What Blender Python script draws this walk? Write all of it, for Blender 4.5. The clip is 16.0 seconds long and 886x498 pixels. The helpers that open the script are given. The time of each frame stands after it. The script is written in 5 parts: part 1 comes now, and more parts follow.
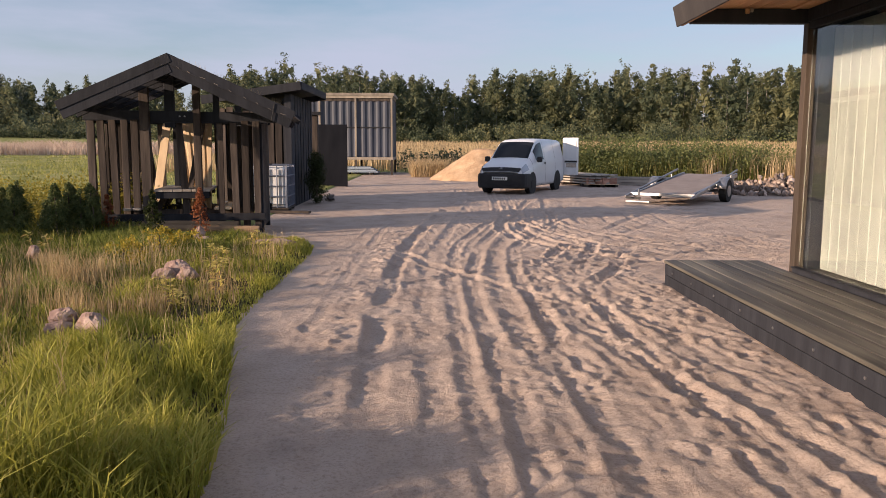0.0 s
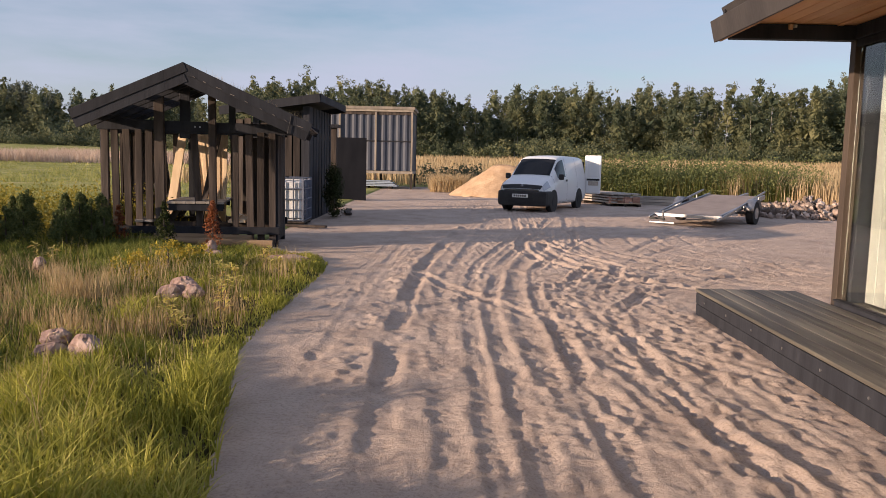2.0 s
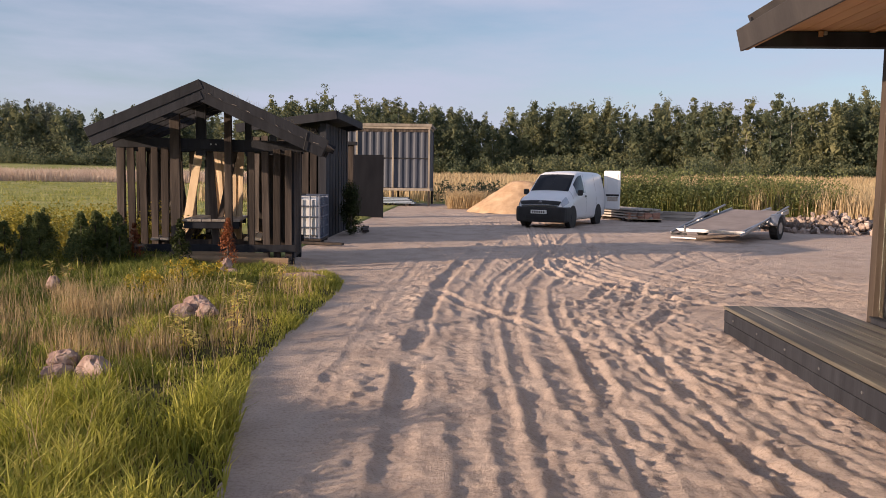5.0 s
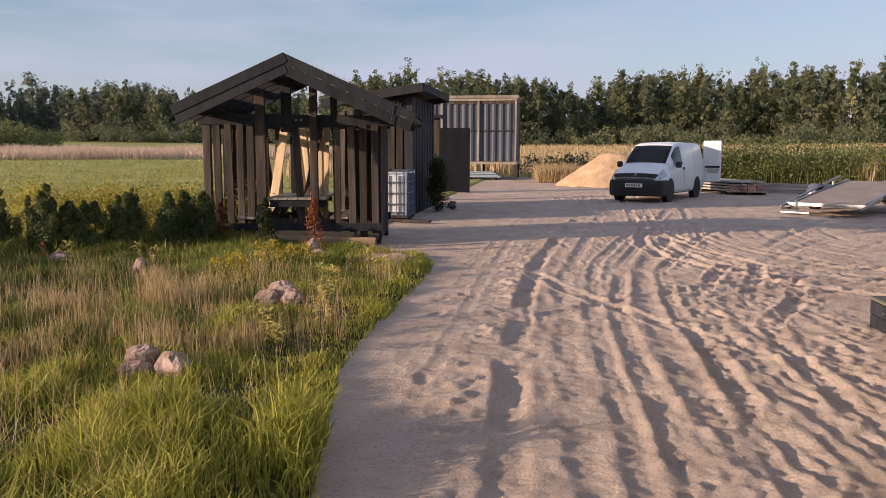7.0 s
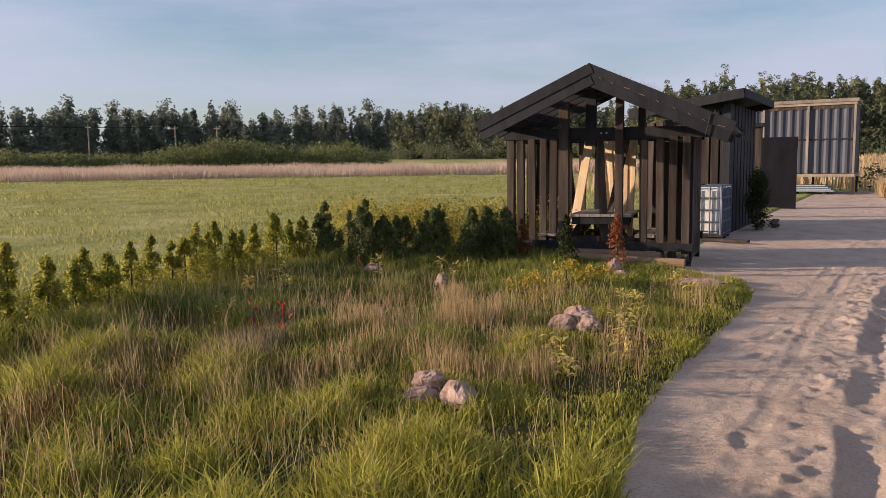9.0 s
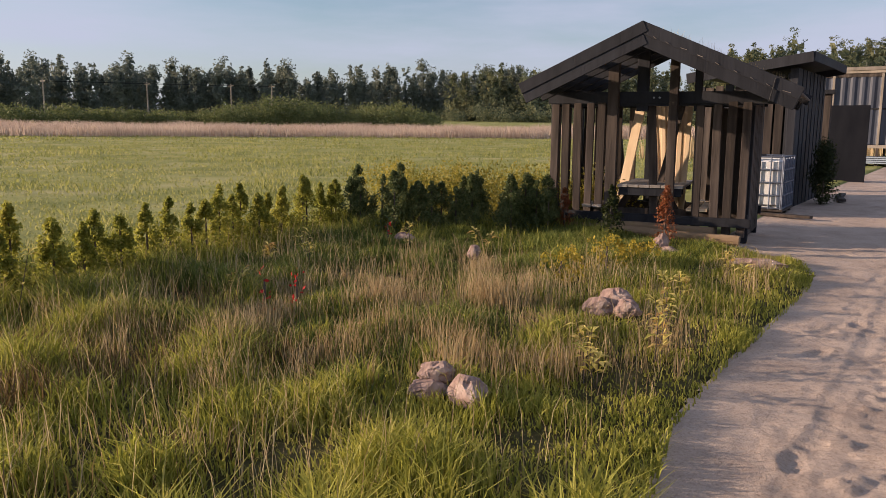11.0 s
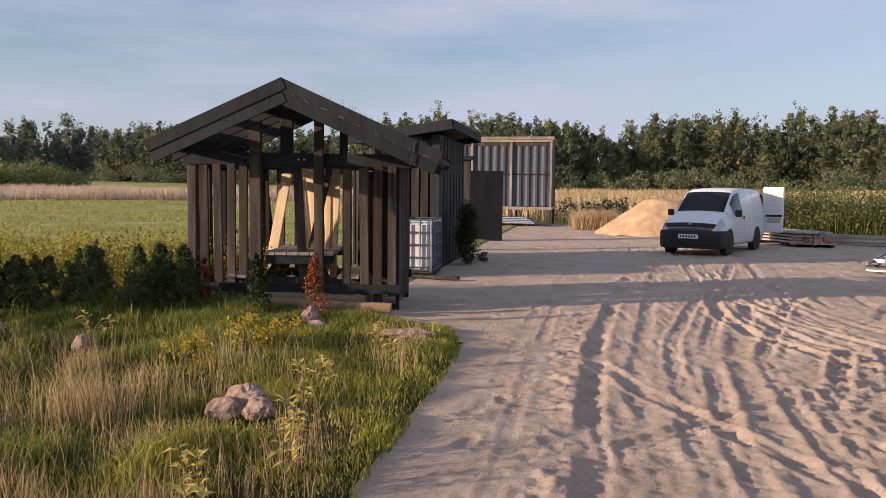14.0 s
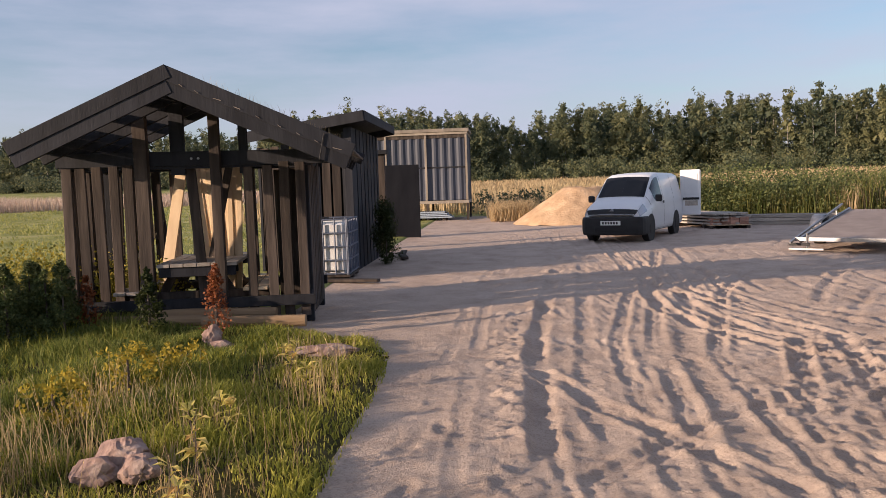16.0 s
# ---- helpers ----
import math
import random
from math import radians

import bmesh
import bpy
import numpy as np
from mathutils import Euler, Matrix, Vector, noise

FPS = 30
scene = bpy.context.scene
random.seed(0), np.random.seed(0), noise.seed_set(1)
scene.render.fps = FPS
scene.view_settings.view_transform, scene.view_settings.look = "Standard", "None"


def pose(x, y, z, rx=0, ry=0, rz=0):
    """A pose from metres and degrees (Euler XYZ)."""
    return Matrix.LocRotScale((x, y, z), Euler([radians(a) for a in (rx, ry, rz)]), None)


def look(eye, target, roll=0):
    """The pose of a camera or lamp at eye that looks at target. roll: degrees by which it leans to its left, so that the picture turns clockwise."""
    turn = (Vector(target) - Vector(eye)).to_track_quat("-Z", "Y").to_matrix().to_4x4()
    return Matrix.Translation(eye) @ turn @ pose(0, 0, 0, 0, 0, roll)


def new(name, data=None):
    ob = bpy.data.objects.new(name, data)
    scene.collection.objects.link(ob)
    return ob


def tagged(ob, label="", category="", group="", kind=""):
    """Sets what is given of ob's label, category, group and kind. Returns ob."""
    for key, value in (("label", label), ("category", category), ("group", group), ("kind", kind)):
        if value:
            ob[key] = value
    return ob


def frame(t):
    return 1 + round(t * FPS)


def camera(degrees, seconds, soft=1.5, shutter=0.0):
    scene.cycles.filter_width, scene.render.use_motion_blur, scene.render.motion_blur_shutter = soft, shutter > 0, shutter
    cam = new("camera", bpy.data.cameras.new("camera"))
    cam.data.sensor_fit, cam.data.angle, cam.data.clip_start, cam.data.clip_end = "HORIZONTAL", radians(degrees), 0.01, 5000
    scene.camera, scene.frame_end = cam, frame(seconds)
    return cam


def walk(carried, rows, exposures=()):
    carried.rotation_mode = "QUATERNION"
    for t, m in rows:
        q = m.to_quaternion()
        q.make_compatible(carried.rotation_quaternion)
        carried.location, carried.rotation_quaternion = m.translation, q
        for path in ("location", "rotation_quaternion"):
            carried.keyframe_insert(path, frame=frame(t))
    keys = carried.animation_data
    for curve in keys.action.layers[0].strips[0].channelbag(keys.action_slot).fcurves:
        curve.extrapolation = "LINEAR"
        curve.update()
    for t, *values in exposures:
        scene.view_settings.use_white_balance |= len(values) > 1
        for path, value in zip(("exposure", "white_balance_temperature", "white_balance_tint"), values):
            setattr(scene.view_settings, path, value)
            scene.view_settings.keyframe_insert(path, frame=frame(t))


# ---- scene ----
EXPO, KELVIN, TINT = 0.55, 6350, 16
cam = camera(59.7, 16.0, soft=0.7)
PATH = [
    (0, (0.099, -2.779, 1.454), (0.1, -0.795, 1.197), 0.2),
    (0.5, (0.136, -2.627, 1.472), (0.146, -0.644, 1.208), 0.9),
    (1, (0.144, -2.465, 1.48), (0.161, -0.48, 1.231), 1.9),
    (1.5, (0.121, -2.39, 1.475), (0.068, -0.404, 1.241), 1.6),
    (2, (0.093, -2.361, 1.483), (0.047, -0.374, 1.262), 1.3),
    (2.5, (0.101, -2.361, 1.476), (0.043, -0.372, 1.268), 1.1),
    (3, (0.076, -2.354, 1.464), (0.0, -0.366, 1.259), 1.1),
    (5.5, (0.082, -2.038, 1.456), (-0.023, -0.048, 1.281), 0.7),
    (6, (0.002, -1.893, 1.442), (-0.169, 0.074, 1.122), 1.0),
    (6.5, (-0.116, -1.728, 1.448), (-0.283, 0.229, 1.07), 0.6),
    (7, (-0.117, -1.515, 1.484), (-0.422, 0.446, 1.235), 0.1),
    (7.5, (-0.081, -1.37, 1.499), (-0.691, 0.529, 1.35), -0.7),
    (8, (-0.192, -1.244, 1.497), (-0.938, 0.607, 1.369), -1.1),
    (8.5, (-0.245, -1.104, 1.492), (-1.178, 0.657, 1.338), -1.8),
    (11, (-0.395, -0.346, 1.511), (-1.531, 1.271, 1.207), 0.4),
    (11.5, (-0.375, -0.236, 1.499), (-1.385, 1.467, 1.217), 1.7),
    (12, (-0.456, -0.06, 1.496), (-1.358, 1.706, 1.235), 2.3),
    (12.5, (-0.512, 0.139, 1.506), (-1.377, 1.926, 1.266), 1.6),
    (13, (-0.453, 0.407, 1.515), (-1.242, 2.24, 1.371), 1.1),
    (13.5, (-0.435, 0.551, 1.526), (-1.055, 2.448, 1.395), 1.0),
    (14, (-0.498, 0.706, 1.545), (-0.878, 2.665, 1.404), 0.6),
    (14.5, (-0.568, 0.954, 1.533), (-0.928, 2.917, 1.397), -1.3),
    (15, (-0.529, 1.128, 1.547), (-0.88, 3.093, 1.424), -2.1),
    (15.5, (-0.579, 1.333, 1.516), (-0.882, 3.305, 1.37), -2.6),
    (16, (-0.681, 1.595, 1.529), (-0.848, 3.582, 1.375), -1.9),
]
walk(cam, [(t, look(eye, target, roll)) for t, eye, target, roll in PATH],
     exposures=[(0.0, EXPO, KELVIN, TINT), (16.0, EXPO, KELVIN, TINT)])

# ---------------- light: low evening sun from behind and to one side, hazy blue sky ----------------
SUN_EL, SUN_AZ = radians(12.0), radians(26.0)     # height; direction in which shadows fall, from +x towards +y
sun_to = Vector((-math.cos(SUN_AZ) * math.cos(SUN_EL), -math.sin(SUN_AZ) * math.cos(SUN_EL), math.sin(SUN_EL)))
sun = new("sun", bpy.data.lights.new("sun", "SUN"))
sun.data.energy, sun.data.angle, sun.data.color = 5.0, radians(0.6), (1.0, 0.76, 0.53)
sun.matrix_world = look((0, 0, 30), Vector((0, 0, 30)) - sun_to)

world = bpy.data.worlds.new("world")
scene.world = world
world.use_nodes = True
wn, wl = world.node_tree.nodes, world.node_tree.links
wn.clear()
w_out, w_bg, w_sky = wn.new("ShaderNodeOutputWorld"), wn.new("ShaderNodeBackground"), wn.new("ShaderNodeTexSky")
w_sky.sky_type, w_sky.sun_disc = "NISHITA", False
w_sky.sun_elevation, w_sky.sun_rotation = SUN_EL, radians(90) + SUN_AZ + radians(120)
w_sky.dust_density, w_sky.ozone_density, w_sky.air_density = 1.2, 2.0, 1.0
w_tc, w_map, w_noise, w_ramp, w_mix = (wn.new(k) for k in ("ShaderNodeTexCoord", "ShaderNodeMapping", "ShaderNodeTexNoise", "ShaderNodeValToRGB", "ShaderNodeMix"))
w_map.inputs["Scale"].default_value = (1.4, 1.0, 7.0)
w_noise.inputs["Scale"].default_value, w_noise.inputs["Detail"].default_value, w_noise.inputs["Roughness"].default_value = 1.7, 7.0, 0.55
w_ramp.color_ramp.elements[0].position, w_ramp.color_ramp.elements[1].position = 0.34, 0.66
w_ramp.color_ramp.elements[0].color, w_ramp.color_ramp.elements[1].color = (0.12, 0.12, 0.12, 1), (0.9, 0.9, 0.9, 1)
w_mix.data_type = "RGBA"
w_mix.inputs[7].default_value = (3.45, 3.7, 4.5, 1)
wl.new(w_tc.outputs["Generated"], w_map.inputs["Vector"])
wl.new(w_map.outputs["Vector"], w_noise.inputs["Vector"])
wl.new(w_noise.outputs["Fac"], w_ramp.inputs["Fac"])
wl.new(w_ramp.outputs["Color"], w_mix.inputs[0])
wl.new(w_sky.outputs["Color"], w_mix.inputs[6])
wl.new(w_mix.outputs[2], w_bg.inputs["Color"])
wl.new(w_bg.outputs["Background"], w_out.inputs["Surface"])
w_bg.inputs["Strength"].default_value = 0.108


# ---------------- materials ----------------
def material(name, rough=0.8, metal=0.0, spec=0.3):
    m = bpy.data.materials.new(name)
    m.use_nodes = True
    b = m.node_tree.nodes["Principled BSDF"]
    b.inputs["Roughness"].default_value, b.inputs["Metallic"].default_value = rough, metal
    b.inputs["Specular IOR Level"].default_value = spec
    return m, m.node_tree.nodes, m.node_tree.links, b


def rgba(c):
    return (*c, 1.0)


def surface(name, stops, scale=6.0, stretch=(1, 1, 1), rough=0.8, metal=0.0, spec=0.3, bump=0.15, bump_scale=60.0,
            per="", spread=0.35, detail=6.0, coords="Object", bump_dist=0.01):
    """Noise between colour stops, a second finer noise as relief, and a brightness that differs from piece to piece."""
    m, n, l, b = material(name, rough, metal, spec)
    tc, mp = n.new("ShaderNodeTexCoord"), n.new("ShaderNodeMapping")
    mp.inputs["Scale"].default_value = stretch
    l.new(tc.outputs[coords], mp.inputs["Vector"])
    big = n.new("ShaderNodeTexNoise")
    big.inputs["Scale"].default_value, big.inputs["Detail"].default_value = scale, detail
    l.new(mp.outputs["Vector"], big.inputs["Vector"])
    ramp = n.new("ShaderNodeValToRGB")
    el = ramp.color_ramp.elements
    while len(el) < len(stops):
        el.new(0.5)
    for k, c in enumerate(stops):
        el[k].position, el[k].color = 0.3 + 0.4 * k / max(1, len(stops) - 1), rgba(c)
    l.new(big.outputs["Fac"], ramp.inputs["Fac"])
    colour = ramp.outputs["Color"]
    if per:
        info = n.new("ShaderNodeObjectInfo" if per == "object" else "ShaderNodeNewGeometry")
        val = n.new("ShaderNodeMapRange")
        val.inputs["To Min"].default_value, val.inputs["To Max"].default_value = 1 - spread, 1 + spread
        l.new(info.outputs["Random" if per == "object" else "Random Per Island"], val.inputs["Value"])
        hsv = n.new("ShaderNodeHueSaturation")
        l.new(val.outputs["Result"], hsv.inputs["Value"])
        l.new(colour, hsv.inputs["Color"])
        colour = hsv.outputs["Color"]
        if per == "object":
            off = n.new("ShaderNodeVectorMath")
            off.operation = "MULTIPLY_ADD"
            off.inputs[1].default_value, off.inputs[2].default_value = (1, 1, 1), (0, 0, 0)
            com = n.new("ShaderNodeCombineXYZ")
            mul = n.new("ShaderNodeMath")
            mul.operation = "MULTIPLY"
            mul.inputs[1].default_value = 37.0
            l.new(info.outputs["Random"], mul.inputs[0])
            l.new(mul.outputs[0], com.inputs[0]), l.new(mul.outputs[0], com.inputs[1])
            l.new(tc.outputs[coords], off.inputs[0]), l.new(com.outputs[0], off.inputs[2])
            l.new(off.outputs[0], mp.inputs["Vector"])
    l.new(colour, b.inputs["Base Color"])
    if bump:
        fine, bp = n.new("ShaderNodeTexNoise"), n.new("ShaderNodeBump")
        fine.inputs["Scale"].default_value, fine.inputs["Detail"].default_value = bump_scale, 4.0
        bp.inputs["Strength"].default_value, bp.inputs["Distance"].default_value = bump, bump_dist
        l.new(mp.outputs["Vector"], fine.inputs["Vector"])
        l.new(fine.outputs["Fac"], bp.inputs["Height"])
        l.new(bp.outputs["Normal"], b.inputs["Normal"])
        rr = n.new("ShaderNodeMapRange")
        rr.inputs["To Min"].default_value, rr.inputs["To Max"].default_value = max(0.03, rough - 0.12), min(1, rough + 0.12)
        l.new(fine.outputs["Fac"], rr.inputs["Value"]), l.new(rr.outputs["Result"], b.inputs["Roughness"])
    return m


def leafy(name, colours, spread=0.4, through_amount=0.35, patch=0.35):
    """Blades and leaves: a colour drawn piece by piece from a ramp, shifted by broad patches, with light passing through."""
    m, n, l, b = material(name, 0.6, 0.0, 0.25)
    geo, ramp = n.new("ShaderNodeNewGeometry"), n.new("ShaderNodeValToRGB")
    el = ramp.color_ramp.elements
    while len(el) < len(colours):
        el.new(0.5)
    for k, c in enumerate(colours):
        el[k].position, el[k].color = k / (len(colours) - 1), rgba(c)
    noise_n, mp = n.new("ShaderNodeTexNoise"), n.new("ShaderNodeMapRange")
    noise_n.inputs["Scale"].default_value = patch
    l.new(geo.outputs["Position"], noise_n.inputs["Vector"])
    mp.inputs["From Min"].default_value, mp.inputs["From Max"].default_value = 0.3, 0.7
    l.new(noise_n.outputs["Fac"], mp.inputs["Value"])
    mix = n.new("ShaderNodeMath")
    mix.operation = "MULTIPLY_ADD"
    mix.inputs[1].default_value = spread + 0.25
    l.new(geo.outputs["Random Per Island"], mix.inputs[0])
    half = n.new("ShaderNodeMath")
    half.operation = "MULTIPLY"
    half.inputs[1].default_value = 0.75 - spread
    l.new(mp.outputs["Result"], half.inputs[0]), l.new(half.outputs[0], mix.inputs[2])
    l.new(mix.outputs[0], ramp.inputs["Fac"])
    l.new(ramp.outputs["Color"], b.inputs["Base Color"])
    tr, sh = n.new("ShaderNodeBsdfTranslucent"), n.new("ShaderNodeMixShader")
    sh.inputs["Fac"].default_value = through_amount
    l.new(ramp.outputs["Color"], tr.inputs["Color"])
    l.new(b.outputs["BSDF"], sh.inputs[1]), l.new(tr.outputs["BSDF"], sh.inputs[2])
    l.new(sh.outputs["Shader"], n["Material Output"].inputs["Surface"])
    return m




def sand_surface(name, stops):
    """Loose sand: broad damp and dry patches, speckles of grit, and relief from ripples down to grains."""
    m, n, l, b = material(name, 0.95, 0.0, 0.1)
    geo = n.new("ShaderNodeNewGeometry")

    def field(scale, detail, rough):
        f = n.new("ShaderNodeTexNoise")
        f.inputs["Scale"].default_value, f.inputs["Detail"].default_value, f.inputs["Roughness"].default_value = scale, detail, rough
        l.new(geo.outputs["Position"], f.inputs["Vector"])
        return f.outputs["Fac"]

    ramp, grit, mul = n.new("ShaderNodeValToRGB"), n.new("ShaderNodeValToRGB"), n.new("ShaderNodeMix")
    el = ramp.color_ramp.elements
    el.new(0.5)
    for k, c in enumerate(stops):
        el[k].position, el[k].color = 0.3 + 0.2 * k, rgba(c)
    grit.color_ramp.elements[0].position, grit.color_ramp.elements[1].position = 0.30, 0.52
    grit.color_ramp.elements[0].color, grit.color_ramp.elements[1].color = (0.62, 0.58, 0.55, 1), (1, 1, 1, 1)
    mul.data_type, mul.blend_type = "RGBA", "MULTIPLY"
    mul.inputs[0].default_value = 0.8
    l.new(field(1.7, 6.0, 0.65), ramp.inputs["Fac"]), l.new(field(48.0, 5.0, 0.7), grit.inputs["Fac"])
    l.new(ramp.outputs["Color"], mul.inputs[6]), l.new(grit.outputs["Color"], mul.inputs[7])
    l.new(mul.outputs[2], b.inputs["Base Color"])
    coarse, fine = n.new("ShaderNodeBump"), n.new("ShaderNodeBump")
    coarse.inputs["Strength"].default_value, coarse.inputs["Distance"].default_value = 0.7, 0.038
    fine.inputs["Strength"].default_value, fine.inputs["Distance"].default_value = 0.9, 0.014
    l.new(field(9.0, 9.0, 0.68), coarse.inputs["Height"]), l.new(field(70.0, 5.0, 0.7), fine.inputs["Height"])
    l.new(coarse.outputs["Normal"], fine.inputs["Normal"])
    l.new(fine.outputs["Normal"], b.inputs["Normal"])
    return m


SAND = sand_surface("sand", [(0.42, 0.325, 0.265), (0.53, 0.42, 0.345), (0.60, 0.485, 0.405)])
PILE_SAND = surface("pile_sand", [(0.40, 0.26, 0.155), (0.50, 0.34, 0.21), (0.60, 0.42, 0.27)], 3, rough=0.95, spec=0.1, bump=0.6, bump_scale=14, bump_dist=0.05)
SOIL_GRASS = surface("meadow_soil", [(0.20, 0.215, 0.06), (0.30, 0.30, 0.10), (0.42, 0.38, 0.17)], 0.5, rough=0.95, spec=0.1, bump=0.8, bump_scale=12, bump_dist=0.05)
# Ground under the lawn darkened for the shade between the grass tufts.
SHADED_THATCH = surface("shaded_lawn_thatch", [(0.035, 0.032, 0.012), (0.07, 0.062, 0.022), (0.12, 0.10, 0.045)], 5, rough=0.95, spec=0.1, bump=0.8, bump_scale=40, bump_dist=0.03)
# Dark stain, its colour also blued and lifted for sky fill in shade.
DARK_WOOD = surface("dark_stained_wood", [(0.015, 0.016, 0.021), (0.030, 0.032, 0.040)], 7, (1, 1, 0.12), 0.75, spec=0.25, bump=0.35, bump_scale=40, per="object", spread=0.3)
SLAT_WOOD = surface("weathered_slat_wood", [(0.030, 0.025, 0.023), (0.062, 0.050, 0.044), (0.11, 0.088, 0.075)], 9, (1, 1, 0.10), 0.85, spec=0.2, bump=0.4, bump_scale=45, per="object", spread=0.35)
GREY_WOOD = surface("grey_table_wood", [(0.27, 0.24, 0.21), (0.44, 0.39, 0.34)], 9, (1, 0.12, 1), 0.85, spec=0.2, bump=0.3, bump_scale=45, per="object", spread=0.2)
NEW_WOOD = surface("fresh_pine", [(0.58, 0.43, 0.27), (0.72, 0.56, 0.38)], 8, (1, 1, 0.1), 0.7, spec=0.3, bump=0.15, bump_scale=45, per="object", spread=0.15)
DECK_WOOD = surface("deck_board_wood", [(0.045, 0.042, 0.036), (0.10, 0.09, 0.074), (0.20, 0.18, 0.14)], 9, (1, 0.06, 1), 0.7, spec=0.3, bump=0.4, bump_scale=55, per="object", spread=0.2)
SOFFIT_WOOD = surface("soffit_wood", [(0.42, 0.22, 0.10), (0.55, 0.31, 0.15)], 6, (1, 0.1, 1), 0.6, spec=0.3, bump=0.15, bump_scale=40, per="object", spread=0.12)
POST_WOOD = surface("post_wood", [(0.045, 0.034, 0.027), (0.085, 0.064, 0.05)], 9, (1, 1, 0.1), 0.75, spec=0.3, bump=0.3, bump_scale=45)
# Near-black blue: the shade on the board's face is put into its colour.
SHADED_PANEL = surface("shaded_board_panel", [(0.010, 0.011, 0.015), (0.018, 0.019, 0.024)], 3, (1, 1, 0.3), 0.9, spec=0.05, bump=0.2, bump_scale=30)
# Raw boards, their colour lifted for light bounced up off the ground.
ROOF_UNDER = surface("bounce_lit_roof_boards", [(0.07, 0.058, 0.05), (0.14, 0.115, 0.10)], 7, (1, 0.1, 1), 0.8, bump=0.2, bump_scale=40, per="object", spread=0.25)
GREY_PANEL = surface("grey_board_panel", [(0.035, 0.032, 0.034), (0.055, 0.05, 0.05)], 3, (1, 1, 0.3), 0.8, bump=0.2, bump_scale=30)
SHEET = surface("corrugated_sheet", [(0.046, 0.054, 0.078), (0.075, 0.085, 0.115)], 2, (1, 1, 0.3), 0.6, 0.0, 0.3, bump=0.05, bump_scale=8, per="object", spread=0.15)
PALE_FRAME = surface("pale_weathered_frame", [(0.22, 0.19, 0.16), (0.36, 0.31, 0.26)], 5, (1, 1, 0.2), 0.8, bump=0.2, bump_scale=40, per="object", spread=0.15)
VAN_WHITE = surface("van_white_paint", [(0.74, 0.75, 0.77), (0.80, 0.80, 0.81)], 1.5, rough=0.28, spec=0.5, bump=0.0)
BLACK_PLASTIC = surface("black_plastic", [(0.018, 0.018, 0.02), (0.03, 0.03, 0.032)], 4, rough=0.6, bump=0.1, bump_scale=90)
RUBBER = surface("tyre_rubber", [(0.016, 0.016, 0.016), (0.04, 0.037, 0.034)], 8, rough=0.85, bump=0.2, bump_scale=60)
STEEL = surface("galvanised_steel", [(0.26, 0.26, 0.275), (0.40, 0.40, 0.41)], 12, rough=0.42, metal=0.85, spec=0.5, bump=0.05, bump_scale=30)
PLY = surface("trailer_plywood", [(0.22, 0.175, 0.15), (0.32, 0.26, 0.225)], 2.5, rough=0.6, bump=0.1, bump_scale=50)
PLASTIC_WHITE = surface("tank_plastic", [(0.62, 0.64, 0.66), (0.74, 0.75, 0.76)], 2, rough=0.4, spec=0.4, bump=0.03)
# Cage steel coloured dark blue-grey for the shade it stands in.
CAGE = surface("shaded_cage_steel", [(0.08, 0.10, 0.15), (0.13, 0.15, 0.20)], 6, rough=0.5, metal=0.3, bump=0.05)
ROCK = surface("pink_granite", [(0.17, 0.11, 0.095), (0.31, 0.215, 0.185), (0.46, 0.36, 0.32)], 9, rough=0.9, bump=0.7, bump_scale=14, bump_dist=0.03)
BRICK = surface("old_brick", [(0.34, 0.17, 0.12), (0.50, 0.30, 0.23)], 9, rough=0.95, bump=0.4, bump_scale=30, per="object", spread=0.35)
RUBBLE = surface("rubble_stone", [(0.13, 0.095, 0.08), (0.30, 0.23, 0.19), (0.46, 0.38, 0.33)], 5, rough=0.95, bump=0.5, bump_scale=20, per="object", spread=0.6)
LOG_WOOD = surface("peeled_log", [(0.17, 0.115, 0.07), (0.34, 0.235, 0.14)], 5, (0.2, 1, 1), 0.85, bump=0.3, bump_scale=30, per="object", spread=0.2)
BARK = surface("bark", [(0.07, 0.055, 0.045), (0.16, 0.13, 0.11)], 8, (1, 1, 0.3), 0.95, bump=0.6, bump_scale=20)
BIRCH = surface("birch_bark", [(0.22, 0.20, 0.18), (0.50, 0.47, 0.43)], 2.5, (1, 1, 1.5), 0.9, bump=0.2, bump_scale=10)
BLINDS = surface("pale_boarding", [(0.25, 0.255, 0.245), (0.31, 0.315, 0.30)], 3, (1, 1, 0.2), 0.6, bump=0.05, bump_scale=30)
# One dark tone for the inner walls and floor that close the house.
ROOM = surface("dark_room_lining", [(0.10, 0.09, 0.08), (0.14, 0.13, 0.11)], 2, rough=0.9, bump=0.1)
LEAF_GRASS = leafy("green_grass", [(0.13, 0.148, 0.022), (0.28, 0.285, 0.045), (0.43, 0.415, 0.08), (0.56, 0.47, 0.15)], patch=1.5, through_amount=0.42)
LEAF_DRY = leafy("dry_grass", [(0.28, 0.19, 0.09), (0.46, 0.34, 0.18), (0.62, 0.50, 0.30)], through_amount=0.4)
# Grass and weed green darkened for the shade over the lawn's far side.
LEAF_LAWN_SHADE = leafy("shaded_lawn_leaf", [(0.055, 0.080, 0.018), (0.12, 0.155, 0.032), (0.22, 0.25, 0.055), (0.36, 0.34, 0.10)], patch=1.5, through_amount=0.4)
# Brown tint of the grass, deepened for the shade over this corner.
LEAF_BROWN = leafy("shaded_brown_grass", [(0.07, 0.05, 0.022), (0.15, 0.10, 0.045), (0.26, 0.18, 0.08)], through_amount=0.3)
LEAF_FIELD = leafy("meadow_grass", [(0.21, 0.23, 0.06), (0.33, 0.335, 0.10), (0.47, 0.43, 0.18)], patch=0.12, through_amount=0.45)
